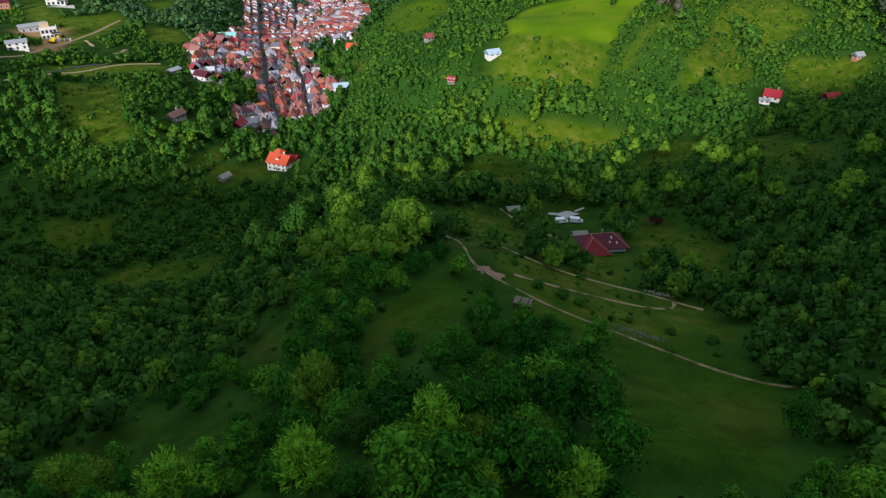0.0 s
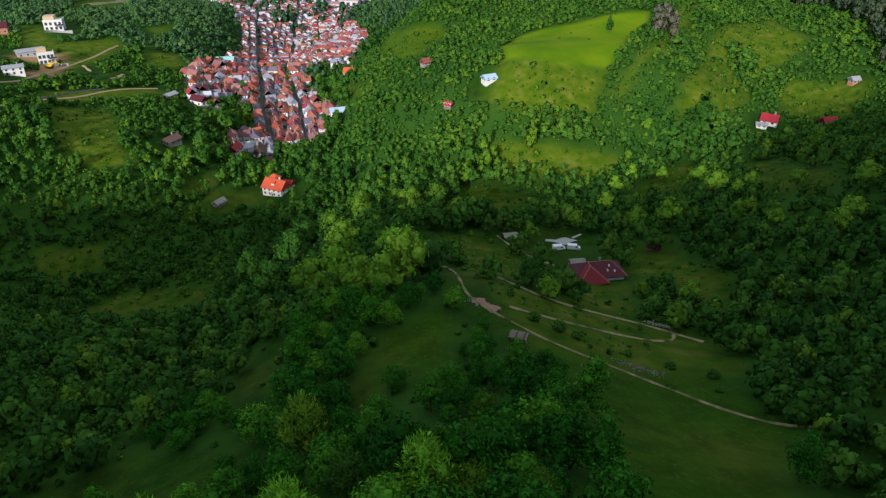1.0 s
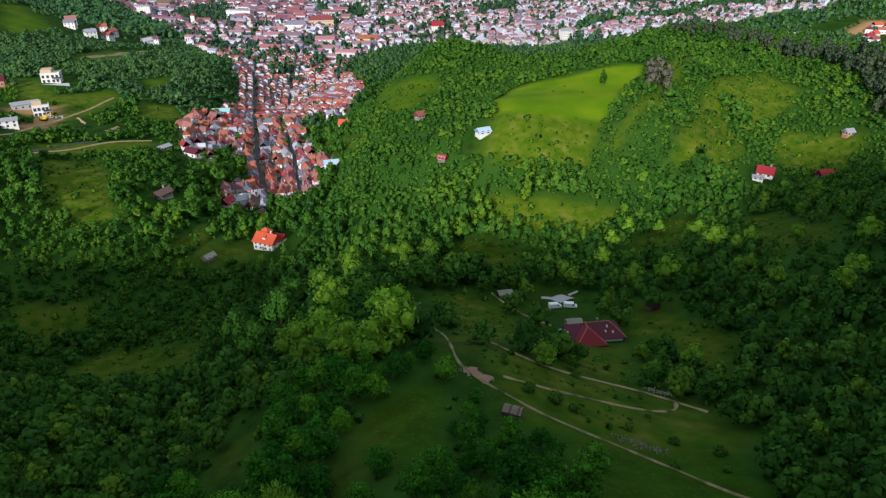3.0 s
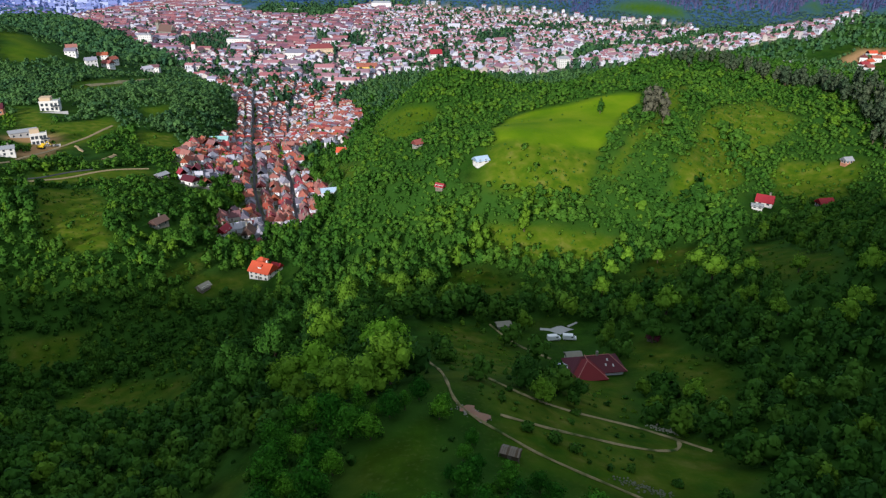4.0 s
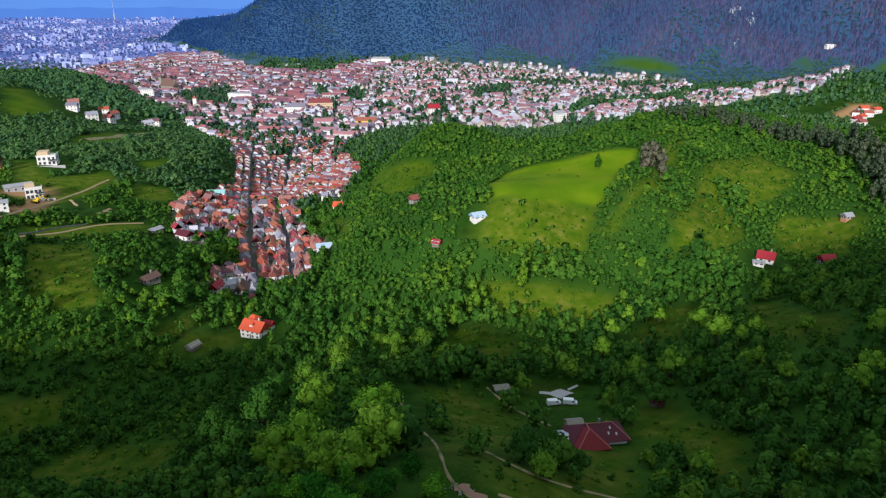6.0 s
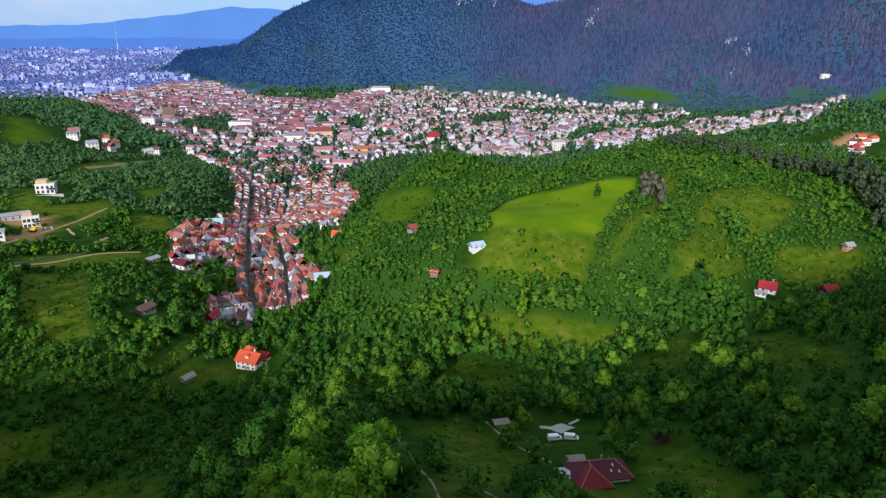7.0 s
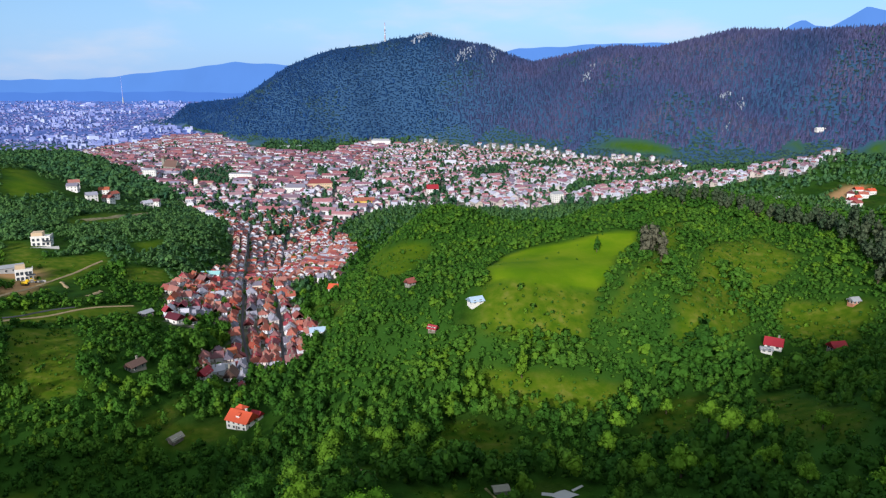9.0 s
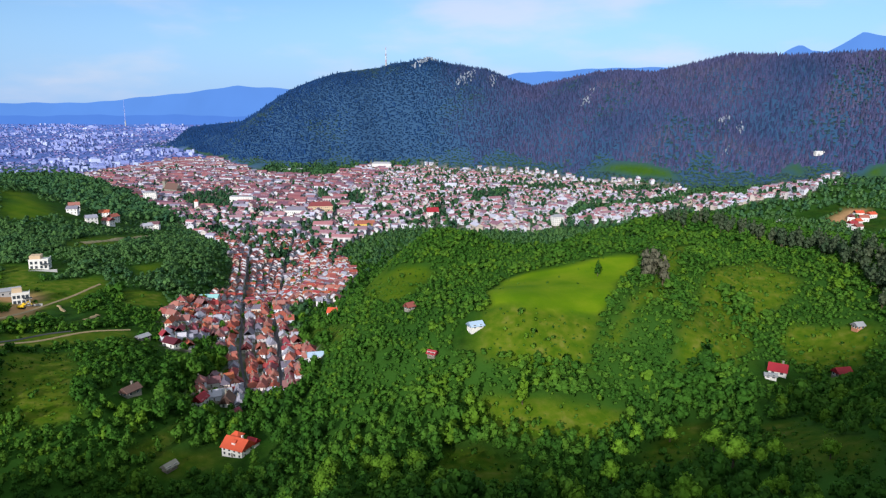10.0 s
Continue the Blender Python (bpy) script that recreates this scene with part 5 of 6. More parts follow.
def build_town():
    rows = rows_of_houses()
    rows.sort(key=lambda q: q[1])
    singles, rest = rows[:200], rows[200:]
    kinds = []
    for w, d, h, rise, hip, storeys in [(10, 8, 3.4, 3.0, 0, 1), (11, 8.5, 5.6, 3.2, 0, 2), (9, 8, 3.2, 3.2, 0, 1), (12, 9, 5.4, 3.2, 3.5, 2), (8.5, 7.5, 3.0, 2.8, 0, 1), (11, 9, 3.4, 3.4, 4.0, 1)]:
        kinds.append((w, d, house("town_house", (0, -900, 0), 0, "town house with pale rendered walls and a clay-tile roof", w, d, h, rise, hip=hip, storeys=storeys, group="houses along the valley streets")))
    spots = {}
    for x, y, turn, w, d in singles:
        k = int(rng.integers(len(kinds)))
        m = pose(x, y, ground(x, y), 0, 0, turn) @ Matrix.Diagonal((w / kinds[k][0], d / kinds[k][1], rng.uniform(0.55, 0.85), 1))
        spots.setdefault(k, []).append(m)
    for k, poses in spots.items():
        for m in poses[1:]:
            copy_thing(kinds[k][2], m)
        kinds[k][2].matrix_basis = poses[0]
    joined_houses("valley_houses", "rows of small houses with red-orange tile roofs", [(x, y, t, w, d, rng.choice([2.6, 3.2, 4.4])) for x, y, t, w, d in rest], True, TILE_MID)
    # the broad town: skewed blocks, packed in the old town, looser towards the mountain
    far, olds = [], []
    gx, gy = np.meshgrid(np.arange(-1050, 830, 11.5), np.arange(760, 2400, 12.5))
    gx, gy = gx.ravel() + rng.uniform(-4, 4, gx.size), gy.ravel() + rng.uniform(-4, 4, gy.size)
    k = (inside(gx, gy, TOWN, 1.0) > 0.5) & ~in_valley_town(gx, gy) & (inside(gx, gy, PARKS, 4.0) < 0.5)
    old = (gx < -150) & (gy > 1150)
    slope = (gx > -60) & (gy > 1500) | (gx > 250)
    k &= rng.uniform(size=len(gx)) < np.where(old, 0.92, np.where(slope, 0.6, 0.74)) - np.where(old, 0.1, 0.4) * (patchy(gx, gy, 45, 4.0) > 0.64)
    main = [(-175, 930), (-150, 1100), (-190, 1300), (-330, 1600), (-480, 1900)]
    for x, y, o in zip(gx[k], gy[k], old[k]):
        if near_line(x, y, main, 8) or any((x - a) ** 2 + (y - b) ** 2 < c * c for a, b, c in LANDMARKS):
            continue
        lean = 18 * math.sin(x / 210) + 14 * math.cos(y / 170)
        big = rng.uniform() < (0.2 if o else 0.07) and x < 280
        w, d = (rng.uniform(15, 26), rng.uniform(9, 13)) if big else (rng.uniform(6.5, 12), rng.uniform(5.8, 8.6))
        h = rng.uniform(7, 10) if big else rng.choice([3.6, 5.0, 6.4]) * rng.uniform(0.9, 1.15) * (0.85 if o else 1.15)
        far.append((x, y, lean + rng.choice([0, 0, 90] if o else [0, 90]) + rng.normal() * 9, w, d, h))
        olds.append(o)
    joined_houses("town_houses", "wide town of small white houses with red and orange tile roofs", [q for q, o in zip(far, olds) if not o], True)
    joined_houses("old_town_houses", "tightly packed old town houses under weathered red tile roofs tinted rose by painted haze", [q for q, o in zip(far, olds) if o], True, TILE_OLD)


def boxes(name, rows, label, category, mat):
    """Joined blocks: rows of x, y, z, turn, w, d, h."""
    x, y, z, turn, w, d, h = np.array(rows, float).T
    c, s = np.cos(np.radians(turn))[:, None], np.sin(np.radians(turn))[:, None]
    v = np.array([(a, b, e) for e in (0, 1) for a, b in ((-0.5, -0.5), (0.5, -0.5), (0.5, 0.5), (-0.5, 0.5))])
    f = np.array([(0, 1, 5, 4), (1, 2, 6, 5), (2, 3, 7, 6), (3, 0, 4, 7), (4, 5, 6, 7)])
    px, py, pz = v[:, 0] * w[:, None], v[:, 1] * d[:, None], v[:, 2] * h[:, None] + z[:, None]
    vs = np.stack([px * c - py * s + x[:, None], px * s + py * c + y[:, None], pz], -1).reshape(-1, 3)
    ob = mesh_object(name, vs, (f[None] + (np.arange(len(x)) * 8)[:, None, None]).reshape(-1, 4), mat)
    return tagged(ob, label, category, kind="stuff")


def build_far_city():
    rows, low = [], []
    for _ in range(9000):
        y = 1900 + 2250 * rng.uniform() ** 1.15
        x = rng.uniform(-0.74 * y, -0.22 * y)
        if inside(x, y, TOWN + FAR_WOOD, 10.0) > 0.5 or (y > mountain_foot(x) - 20 and x > -1040 and y < 3300) or (y < 2150 and x > -900):
            continue
        cluster = patchy(np.array(x), np.array(y), 150, 5.0) + 0.25 * patchy(np.array(x), np.array(y), 60, 1.0)
        if cluster > 0.72 and rng.uniform() < 0.34:
            rows.append((x, y, ground(x, y) - 1, rng.choice([8, 20, 100]) + rng.normal() * 5, rng.choice([6, 9, 14, 24]) * rng.uniform(0.8, 1.2), 6, rng.choice([6, 9, 12, 15]) * rng.uniform(0.8, 1.1) + 1))
        elif rng.uniform() < 0.42 + 0.4 * (cluster > 0.45):
            low.append((x, y, ground(x, y) - 1, rng.choice([8, 98]) + rng.normal() * 12, rng.uniform(4, 13), rng.uniform(4, 8), rng.uniform(2, 4.5) + 1))
    boxes("distant_city_blocks", rows, "pale apartment blocks of the distant city", "city", BLOCK_HAZED)
    boxes("distant_city", low, "low hazy houses and halls of the distant city", "city", LOW_HAZED)


def ridge_range(name, profile, y, depth, mat, label):
    """A far range: a long body with a sharp crest; profile: x, height of the crest."""
    verts, faces = [], []
    xs = np.linspace(profile[0][0], profile[-1][0], 90)
    zs = np.interp(xs, *zip(*profile)) + 3 * np.sin(xs / 90) + 2.5 * np.sin(xs / 37)
    for x, z in zip(xs, zs):
        verts += [(x, y - depth, -100), (x, y - depth * 0.4, z * 0.6), (x, y, z), (x, y + 30, -100)]
    for k in range(89):
        o = 4 * k
        faces += [(o + j, o + 4 + j, o + 5 + j, o + 1 + j) for j in range(3)]
    return tagged(mesh_object(name, verts, faces, mat, smooth=True), label, "mountain range", kind="structure")


build_town()
build_far_city()
ridge_range("backdrop_range", [(-3700, 190), (-2600, 190), (-2200, 205), (-1900, 245), (-1600, 270), (-1350, 312), (-1150, 300), (-900, 280), (-700, 200)], 4800, 120, HAZE_NEAR, "distant mountain range glowing haze blue beyond the plain")
# upright haze band added to cover the bare end of the ground sheet
ridge_range("backdrop_plain", [(-3600, 108), (-2400, 112), (-1700, 118), (-900, 110), (-700, 100)], 4260, 60, PLAIN_HAZE, "low band glowing haze blue at the far end of the plain")
ridge_range("backdrop_range", [(400, 360), (560, 398), (800, 405), (1050, 430), (1250, 428), (1500, 440), (2040, 440), (2250, 490), (2380, 560), (2440, 585), (2520, 550), (2620, 540), (2740, 610), (2850, 668), (2950, 650), (3300, 600)], 4700, 120, HAZE_NEAR, "distant peaks glowing haze blue behind the mountain ridge")

# ---- single houses and things on the slopes ----
def farmhouse():
    t = thing("farmhouse", (42.8, 159.0, ground(43, 158) - 0.3), 8, "low farmhouse under a broad dark red hipped roof", "house")
    t.matrix_basis = t.matrix_basis @ Matrix.Diagonal((0.86, 0.86, 0.86, 1))
    part("wall", box(bmesh.new(), -7.6, 8, -3.2, 4.8, -2.5, 2.5, 0.05), WALL, t)
    roof = part("roof", shifted(gable_roof(15.6, 8, 2.5, 2.7, 0.8, 0.2, 4.2), 0.2, 0.8, 0), MAROON_ROOF, t)
    wing = part("front_wing", box(bmesh.new(), -7.0, 1.0, -6.2, -3.2, -2.5, 2.5, 0.05), WALL, t)
    bm = gable_roof(9.0, 8.2, 2.5, 2.95, 0.8, 0.2, 4.4)
    bmesh.ops.rotate(bm, verts=bm.verts, cent=(0, 0, 0), matrix=Matrix.Rotation(radians(90), 3, "Z"))
    front = part("wing_roof", shifted(bm, -3.0, -1.8, 0), FARM_RED, wing, "brighter red hipped roof of the wing")
    for p, q in (((-7.9, -7.1, 2.3), (-3.0, -1.9, 5.75)), ((1.9, -7.1, 2.3), (-3.0, -1.9, 5.75)), ((-3.0, -1.9, 5.75), (-3.0, 1.0, 5.75)), ((-3.0, 0.8, 5.55), (4.6, 0.8, 5.55)), ((4.6, 0.8, 5.5), (8.8, -3.9, 2.3))):
        p, q, bm = Vector(p), Vector(q), bmesh.new()
        bmesh.ops.create_cone(bm, cap_ends=True, segments=6, radius1=0.11, radius2=0.11, depth=(q - p).length, matrix=Matrix.Translation((p + q) / 2) @ (q - p).to_track_quat("Z", "Y").to_matrix().to_4x4())
        part("ridge_cap", bm, REDPAINT, t, "pale red ridge cap")
    for x, y in ((2.8, -1.9), (5.0, -2.2), (3.6, -0.6)):
        bm = box(bmesh.new(), x - 0.22, x + 0.22, y - 0.32, y + 0.32, 0, 0.12)
        for v in bm.verts:
            v.co.z += 2.5 + 2.7 * (1 - abs(v.co.y - 0.8) / 4.0) + 0.25
        part("skylight", bm, METAL, roof, "pale framed skylight")
    bm = box(bmesh.new(), 0.6, 1.2, 0.6, 1.2, 4.2, 6.8)
    part("chimney", bm, STONE, t)
    for x in (-5.5, -2.5, 0.0):
        window(wing, x, -6.2, 0.7, 1.1, 1.2, "-y")
    annex = part("annex", box(bmesh.new(), -6.5, -2.0, 4.8, 8.2, -2.5, 2.3, 0.05), WALL, t, "pale rendered annex")
    part("annex_roof", shifted(gable_roof(4.6, 3.5, 2.3, 0.9, 0.3, 0.15), -4.25, 6.5, 0), STONE, annex, "grey sheet roof")
    lean = part("lean_to", box(bmesh.new(), -11.5, -8.0, -1.5, 3.5, -2.5, 1.9, 0.05), CONCRETE, t, "grey block lean-to")
    part("lean_to_roof", shifted(gable_roof(3.6, 5.0, 1.9, 0.6, 0.3, 0.12), -9.75, 1.0, 0), METAL, lean, "pale metal roof")


def shifted(bm, x, y, z):
    bmesh.ops.translate(bm, verts=bm.verts, vec=(x, y, z))
    return bm


def van(x, y, turn):
    t = thing("van", (x, y, ground(x, y) + 0.12), turn, "white panel van parked on the farm's grassy yard", "van", "vans at the farm")
    t.matrix_basis = t.matrix_basis @ Matrix.Diagonal((0.8, 0.8, 0.8, 1))
    side = [(-2.5, 0.4), (2.45, 0.4), (2.5, 1.0), (1.75, 1.25), (1.2, 2.1), (-2.45, 2.2)]
    bm = bmesh.new()
    left, right = [bm.verts.new((a, -0.95, b)) for a, b in side], [bm.verts.new((a, 0.95, b)) for a, b in side]
    bm.faces.new(left), bm.faces.new(right[::-1])
    for k in range(6):
        bm.faces.new((left[k], right[k], right[(k + 1) % 6], left[(k + 1) % 6]))
    bmesh.ops.bevel(bm, geom=bm.edges[:], offset=0.08, segments=2, affect="EDGES")
    body = part("body", bm, WHITE_PAINT, t)
    screen = solid(bmesh.new(), [(1.8, -0.8, 1.3), (1.8, 0.8, 1.3), (1.3, 0.75, 2.05), (1.3, -0.75, 2.05), (1.72, -0.8, 1.28), (1.72, 0.8, 1.28), (1.22, 0.75, 2.03), (1.22, -0.75, 2.03)], [(0, 1, 2, 3), (7, 6, 5, 4), (0, 4, 5, 1), (1, 5, 6, 2), (2, 6, 7, 3), (3, 7, 4, 0)])
    part("windscreen", screen, GLASS, body)
    for s in (-1, 1):
        part("side_window", box(bmesh.new(), 0.55, 1.25, s * 0.955 - 0.02, s * 0.955 + 0.02, 1.3, 1.85), GLASS, body)
        for a in (-1.6, 1.6):
            bm = bmesh.new()
            bmesh.ops.create_cone(bm, cap_ends=True, segments=14, radius1=0.36, radius2=0.36, depth=0.24, matrix=Matrix.Translation((a, s * 0.84, 0.32)) @ Matrix.Rotation(radians(90), 4, "X"))
            wheel = part("wheel", bm, BLACK, t)
            bm = bmesh.new()
            bmesh.ops.create_cone(bm, cap_ends=True, segments=10, radius1=0.2, radius2=0.2, depth=0.26, matrix=Matrix.Translation((a, s * 0.85, 0.32)) @ Matrix.Rotation(radians(90), 4, "X"))
            part("rim", bm, METAL, wheel)


def orange_house():
    t = thing("family_house", (-70, 269, ground(-70, 267)), -24, "white two-storey house with bright orange tile roofs on a clearing", "house")
    t.matrix_basis = t.matrix_basis @ Matrix.Diagonal((0.76, 0.76, 0.76, 1))
    part("wall", gable_walls(12.5, 9.5, 4.6, 3.6), WHITE, t)
    part("roof", gable_roof(12.5, 9.5, 4.6, 3.6, 0.7, 0.25), ORANGE_ROOF, t, "bright orange tile roof")
    tower = part("tower", box(bmesh.new(), -6.0, -1.5, 1.5, 6.5, -1.5, 7.2, 0.04), WHITE, t)
    part("tower_roof", shifted(gable_roof(4.5, 5.0, 7.2, 1.8, 0.6, 0.2, 2.0), -3.75, 4.0, 0), ORANGE_ROOF, tower, "orange tile roof")
    wing = part("side_wing", box(bmesh.new(), 1.5, 6.5, 4.7, 8.6, -1.5, 4.0, 0.04), WHITE, t)
    part("wing_roof", shifted(gable_roof(5.0, 4.4, 4.0, 1.9, 0.5, 0.2), 4.0, 6.6, 0), RED_ROOF, wing, "dark red tile roof")
    part("terrace", box(bmesh.new(), 6.3, 9.8, -4.6, 4.0, -2.5, 0.6, 0.05), CONCRETE, t, "grey concrete terrace")
    dormer = part("dormer", box(bmesh.new(), -1.0, 1.0, -3.4, -0.8, 5.2, 7.1), WHITE, t)
    part("dormer_roof", shifted(gable_roof(2.0, 2.6, 7.1, 0.8, 0.25, 0.12), 0, -2.1, 0), ORANGE_ROOF, dormer)
    part("chimney", box(bmesh.new(), 1.8, 2.5, 0.6, 1.3, 7.2, 9.4), WHITE, t)
    for z in (0.6, 2.9):
        for x in (-4.6, -1.5, 1.6, 4.7):
            window(t, x, -4.75, z, 1.2, 1.3, "-y")
        for y in (-2.4, 2.0):
            window(t, 6.25, y, z, 1.2, 1.3, "+x")
            window(t, -6.25, y, z, 1.2, 1.3, "-x")
    part("door", box(bmesh.new(), -0.4, 0.6, -4.83, -4.72, 0, 2.1), TIMBER, t)


def open_shed():
    t = thing("field_shed", (14.4, 98.3, ground(14.4, 98.3)), -22, "small field shed with a weathered grey plank roof", "shed")
    t.matrix_basis = t.matrix_basis @ Matrix.Diagonal((0.72, 0.72, 0.66, 1))
    part("wall", box(bmesh.new(), -2.0, 2.0, -1.3, 1.3, -0.6, 1.7, 0.03), BARK, t)
    roof = part("roof", gable_roof(4.0, 2.6, 1.7, 0.6, 0.3, 0.06), BARK, t)
    for side in (-1, 1):
        for k in range(9):
            if (k + side) % 4 == 0:
                continue
            bm = box(bmesh.new(), -2.2 + k * 0.49, -1.78 + k * 0.49, 0.0, 1.72, 0.0, 0.05)
            bmesh.ops.rotate(bm, verts=bm.verts, cent=(0, 0, 0), matrix=Matrix.Rotation(-math.atan2(0.6, 1.3), 3, "X"))
            if side < 0:
                bmesh.ops.rotate(bm, verts=bm.verts, cent=(0, 0, 0), matrix=Matrix.Rotation(math.pi, 3, "Z"))
            part("plank", shifted(bm, 0, 0, 2.43), TIMBER, roof)
    part("door", box(bmesh.new(), -0.4, 0.5, -1.36, -1.28, -0.3, 1.5), TIMBER, t)
    for x in (-2.3, 2.3):
        part("post", cylinder(bmesh.new(), x, -1.6, -0.6, 1.6, 0.08, 0.08, 6), TIMBER, t)


def modern_villa(x, y, turn, w=11, d=9, label="white flat-roofed modern villa with dark windows and a roof terrace"):
    t = thing("villa", (x, y, ground(x, y)), turn, label, "house", "hillside villas")
    part("wall", box(bmesh.new(), -w / 2, w / 2, -d / 2, d / 2, -2.5, 6.2, 0.05), WHITE, t)
    part("upper_floor", box(bmesh.new(), -w / 2 + 0.3, w * 0.1, -d / 2 + 1.5, d / 2 - 0.3, 6.2, 9.0, 0.05), plain_beige, t, "beige recessed upper floor")
    part("parapet", box(box(bmesh.new(), -w / 2 - 0.15, w / 2 + 0.15, -d / 2 - 0.15, -d / 2 + 0.15, 6.2, 7.0), w / 2 - 0.15, w / 2 + 0.15, -d / 2 + 0.15, d / 2, 6.2, 7.0), WHITE, t)
    balcony = part("balcony", box(bmesh.new(), w * 0.12, w / 2 + 1.2, -d / 2 - 1.6, -d / 2, 2.9, 3.15), CONCRETE, t)
    part("railing", box(bmesh.new(), w * 0.12, w / 2 + 1.2, -d / 2 - 1.6, -d / 2 - 1.52, 3.15, 4.1), GLASS, balcony)
    for z in (0.4, 3.5):
        for k in (-0.36, -0.12, 0.14, 0.36):
            window(t, k * w, -d / 2, z, 1.6, 1.9, "-y")
        for k in (-0.25, 0.2):
            window(t, w / 2, k * d, z, 1.5, 1.9, "+x")
            window(t, -w / 2, k * d, z, 1.5, 1.9, "-x")
    part("garden_wall", box(bmesh.new(), -w / 2 - 4, w / 2 + 6, -d / 2 - 5.4, -d / 2 - 5, -4.0, 0.3), CONCRETE, t, "concrete retaining wall")


def excavator(x, y, turn):
    t = thing("excavator", (x, y, ground(x, y)), turn, "yellow excavator on the dirt of a building site", "excavator")
    for s in (-1, 1):
        part("track", box(bmesh.new(), -1.9, 1.9, s * 1.1 - 0.3, s * 1.1 + 0.3, 0, 0.9, 0.25), BLACK, t)
    part("body", box(bmesh.new(), -1.9, 1.2, -1.3, 1.3, 0.95, 2.2, 0.12), YELLOW, t)
    cab = part("cab", box(bmesh.new(), 0.1, 1.5, 0.1, 1.3, 2.2, 3.2, 0.1), YELLOW, t)
    part("cab_window", box(bmesh.new(), 1.46, 1.54, 0.25, 1.15, 2.3, 3.05), GLASS, cab)
    for p, q, r in (((1.2, -0.3, 1.8), (3.6, -0.3, 4.2), 0.24), ((3.6, -0.3, 4.2), (5.4, -0.3, 2.0), 0.18)):
        p, q, bm = Vector(p), Vector(q), bmesh.new()
        bmesh.ops.create_cone(bm, cap_ends=True, segments=4, radius1=r, radius2=r, depth=(q - p).length, matrix=Matrix.Translation((p + q) / 2) @ (q - p).to_track_quat("Z", "Y").to_matrix().to_4x4())
        part("arm", bm, YELLOW, t)
    part("bucket", box(bmesh.new(), 5.0, 5.9, -0.8, 0.2, 1.0, 2.1, 0.15), BLACK, t)


plain_beige = plain("beige_render", (0.62, 0.46, 0.3), 0.85, 0.12, 0.4)
yellow_wall = plain("yellow_render", (0.75, 0.5, 0.12), 0.85, 0.12, 0.3)
BRICK = plain("bare_brick", (0.45, 0.2, 0.12), 0.9, 0.2, 0.7)


def stones_along(name, label, a, b, many, size, spread, mat=None):
    """Loose stones heaped along a line."""
    vs, fs = [], []
    for k in range(many):
        s = rng.uniform()
        x, y = a[0] + (b[0] - a[0]) * s + rng.normal() * spread, a[1] + (b[1] - a[1]) * s + rng.normal() * spread
        q = size * rng.uniform(0.5, 1.4)
        v = CUBE_V * (q, q * rng.uniform(0.6, 1.1), q * rng.uniform(0.45, 0.9)) * rng.uniform(0.75, 1.2, (8, 1))
        turn = np.array(Euler(rng.uniform(-0.6, 0.6, 3) + (0, 0, rng.uniform(0, 3))).to_matrix())
        fs.append(CUBE_F + 8 * k)
        vs.append(v @ turn.T + (x, y, ground(x, y) + q * 0.25))
    return tagged(mesh_object(name, np.concatenate(vs), np.concatenate(fs), mat or STONE), label, "stones", kind="stuff")


farmhouse()
van(37.0, 184.2, 10)
van(41.6, 184.3, -6)
ribbon("yard_paving", [(33, 194.5), (36, 194.5), (39, 193.5), (42, 190)], 2.2, CONCRETE, "grey concrete yard behind the parked vans", "paving", 0.35, 0.0)
ribbon("yard_paving", [(37, 197), (41, 193), (43.5, 188.5)], 6.0, CONCRETE, "grey concrete forecourt behind the parked vans", "paving", 0.4, 0.0)
ribbon("yard_paving", [(41, 194), (45, 197), (48, 199.5)], 1.2, CONCRETE, "narrow concrete path from the farm's forecourt", "paving", 0.35, 0.0)
orange_house()
open_shed()
house("garden_hut", (-91.5, 257, ground(-91.5, 257)), 60, "small timber garden hut with a weathered grey roof", 4.6, 3.0, 1.7, 1.1, TIMBER, STONE, chimney=False, category="hut")
# stone grey on the walls stands in for the shade they lie in
house("hillside_house", (-125, 303, ground(-125, 303)), 66, "small house with walls greyed for shade under a long grey-brown roof", 7.6, 4.4, 2.5, 1.7, STONE, BROWN_ROOF)
house("hillside_house", (-137, 381, ground(-137, 381)), -30, "white house with a wine-red roof above the town", 9, 5.8, 3.2, 2.2, WHITE, MAROON_ROOF)
house("garden_hut", (-154, 384, ground(-154, 384)), 60, "low outbuilding with a grey sheet roof", 6, 4.5, 2.2, 1.0, TIMBER, GREY_ROOF, chimney=False, category="hut")
house("meadow_house", (22, 301, ground(22, 301)), 25, "small house with a pale blue-white sheet roof on the hill", 5.6, 4.2, 1.7, 1.3, WHITE, BLUE_ROOF, chimney=False)
house("red_roofed_house", (147, 293, ground(147, 293)), -32, "whitewashed cottage with a bright red sheet roof among trees", 6.6, 5, 2.2, 2.3, WHITE, RED_ROOF)
house("garden_hut", (141, 287, ground(141, 287)), -20, "low pale lean-to below the red-roofed cottage", 4.2, 2.8, 1.7, 0.7, WHITE, METAL, chimney=False, category="hut")
house("garden_hut", (170, 287, ground(170, 287)), 10, "small shed with a dull red roof among trees", 6, 4, 2.4, 1.6, TIMBER, RED_ROOF, chimney=False, category="hut")
house("garden_hut", (199, 325, ground(199, 325)), 15, "small brick hut with a grey roof on the slope", 4, 3.2, 2.2, 1.2, BRICK, GREY_ROOF, chimney=False, category="hut")
house("garden_hut", (64, 178, ground(64, 178)), -35, "low hut with a rusty red roof in the bushes", 2.8, 2.0, 1.3, 0.8, TIMBER, MAROON_ROOF, chimney=False, windows=False, category="hut")
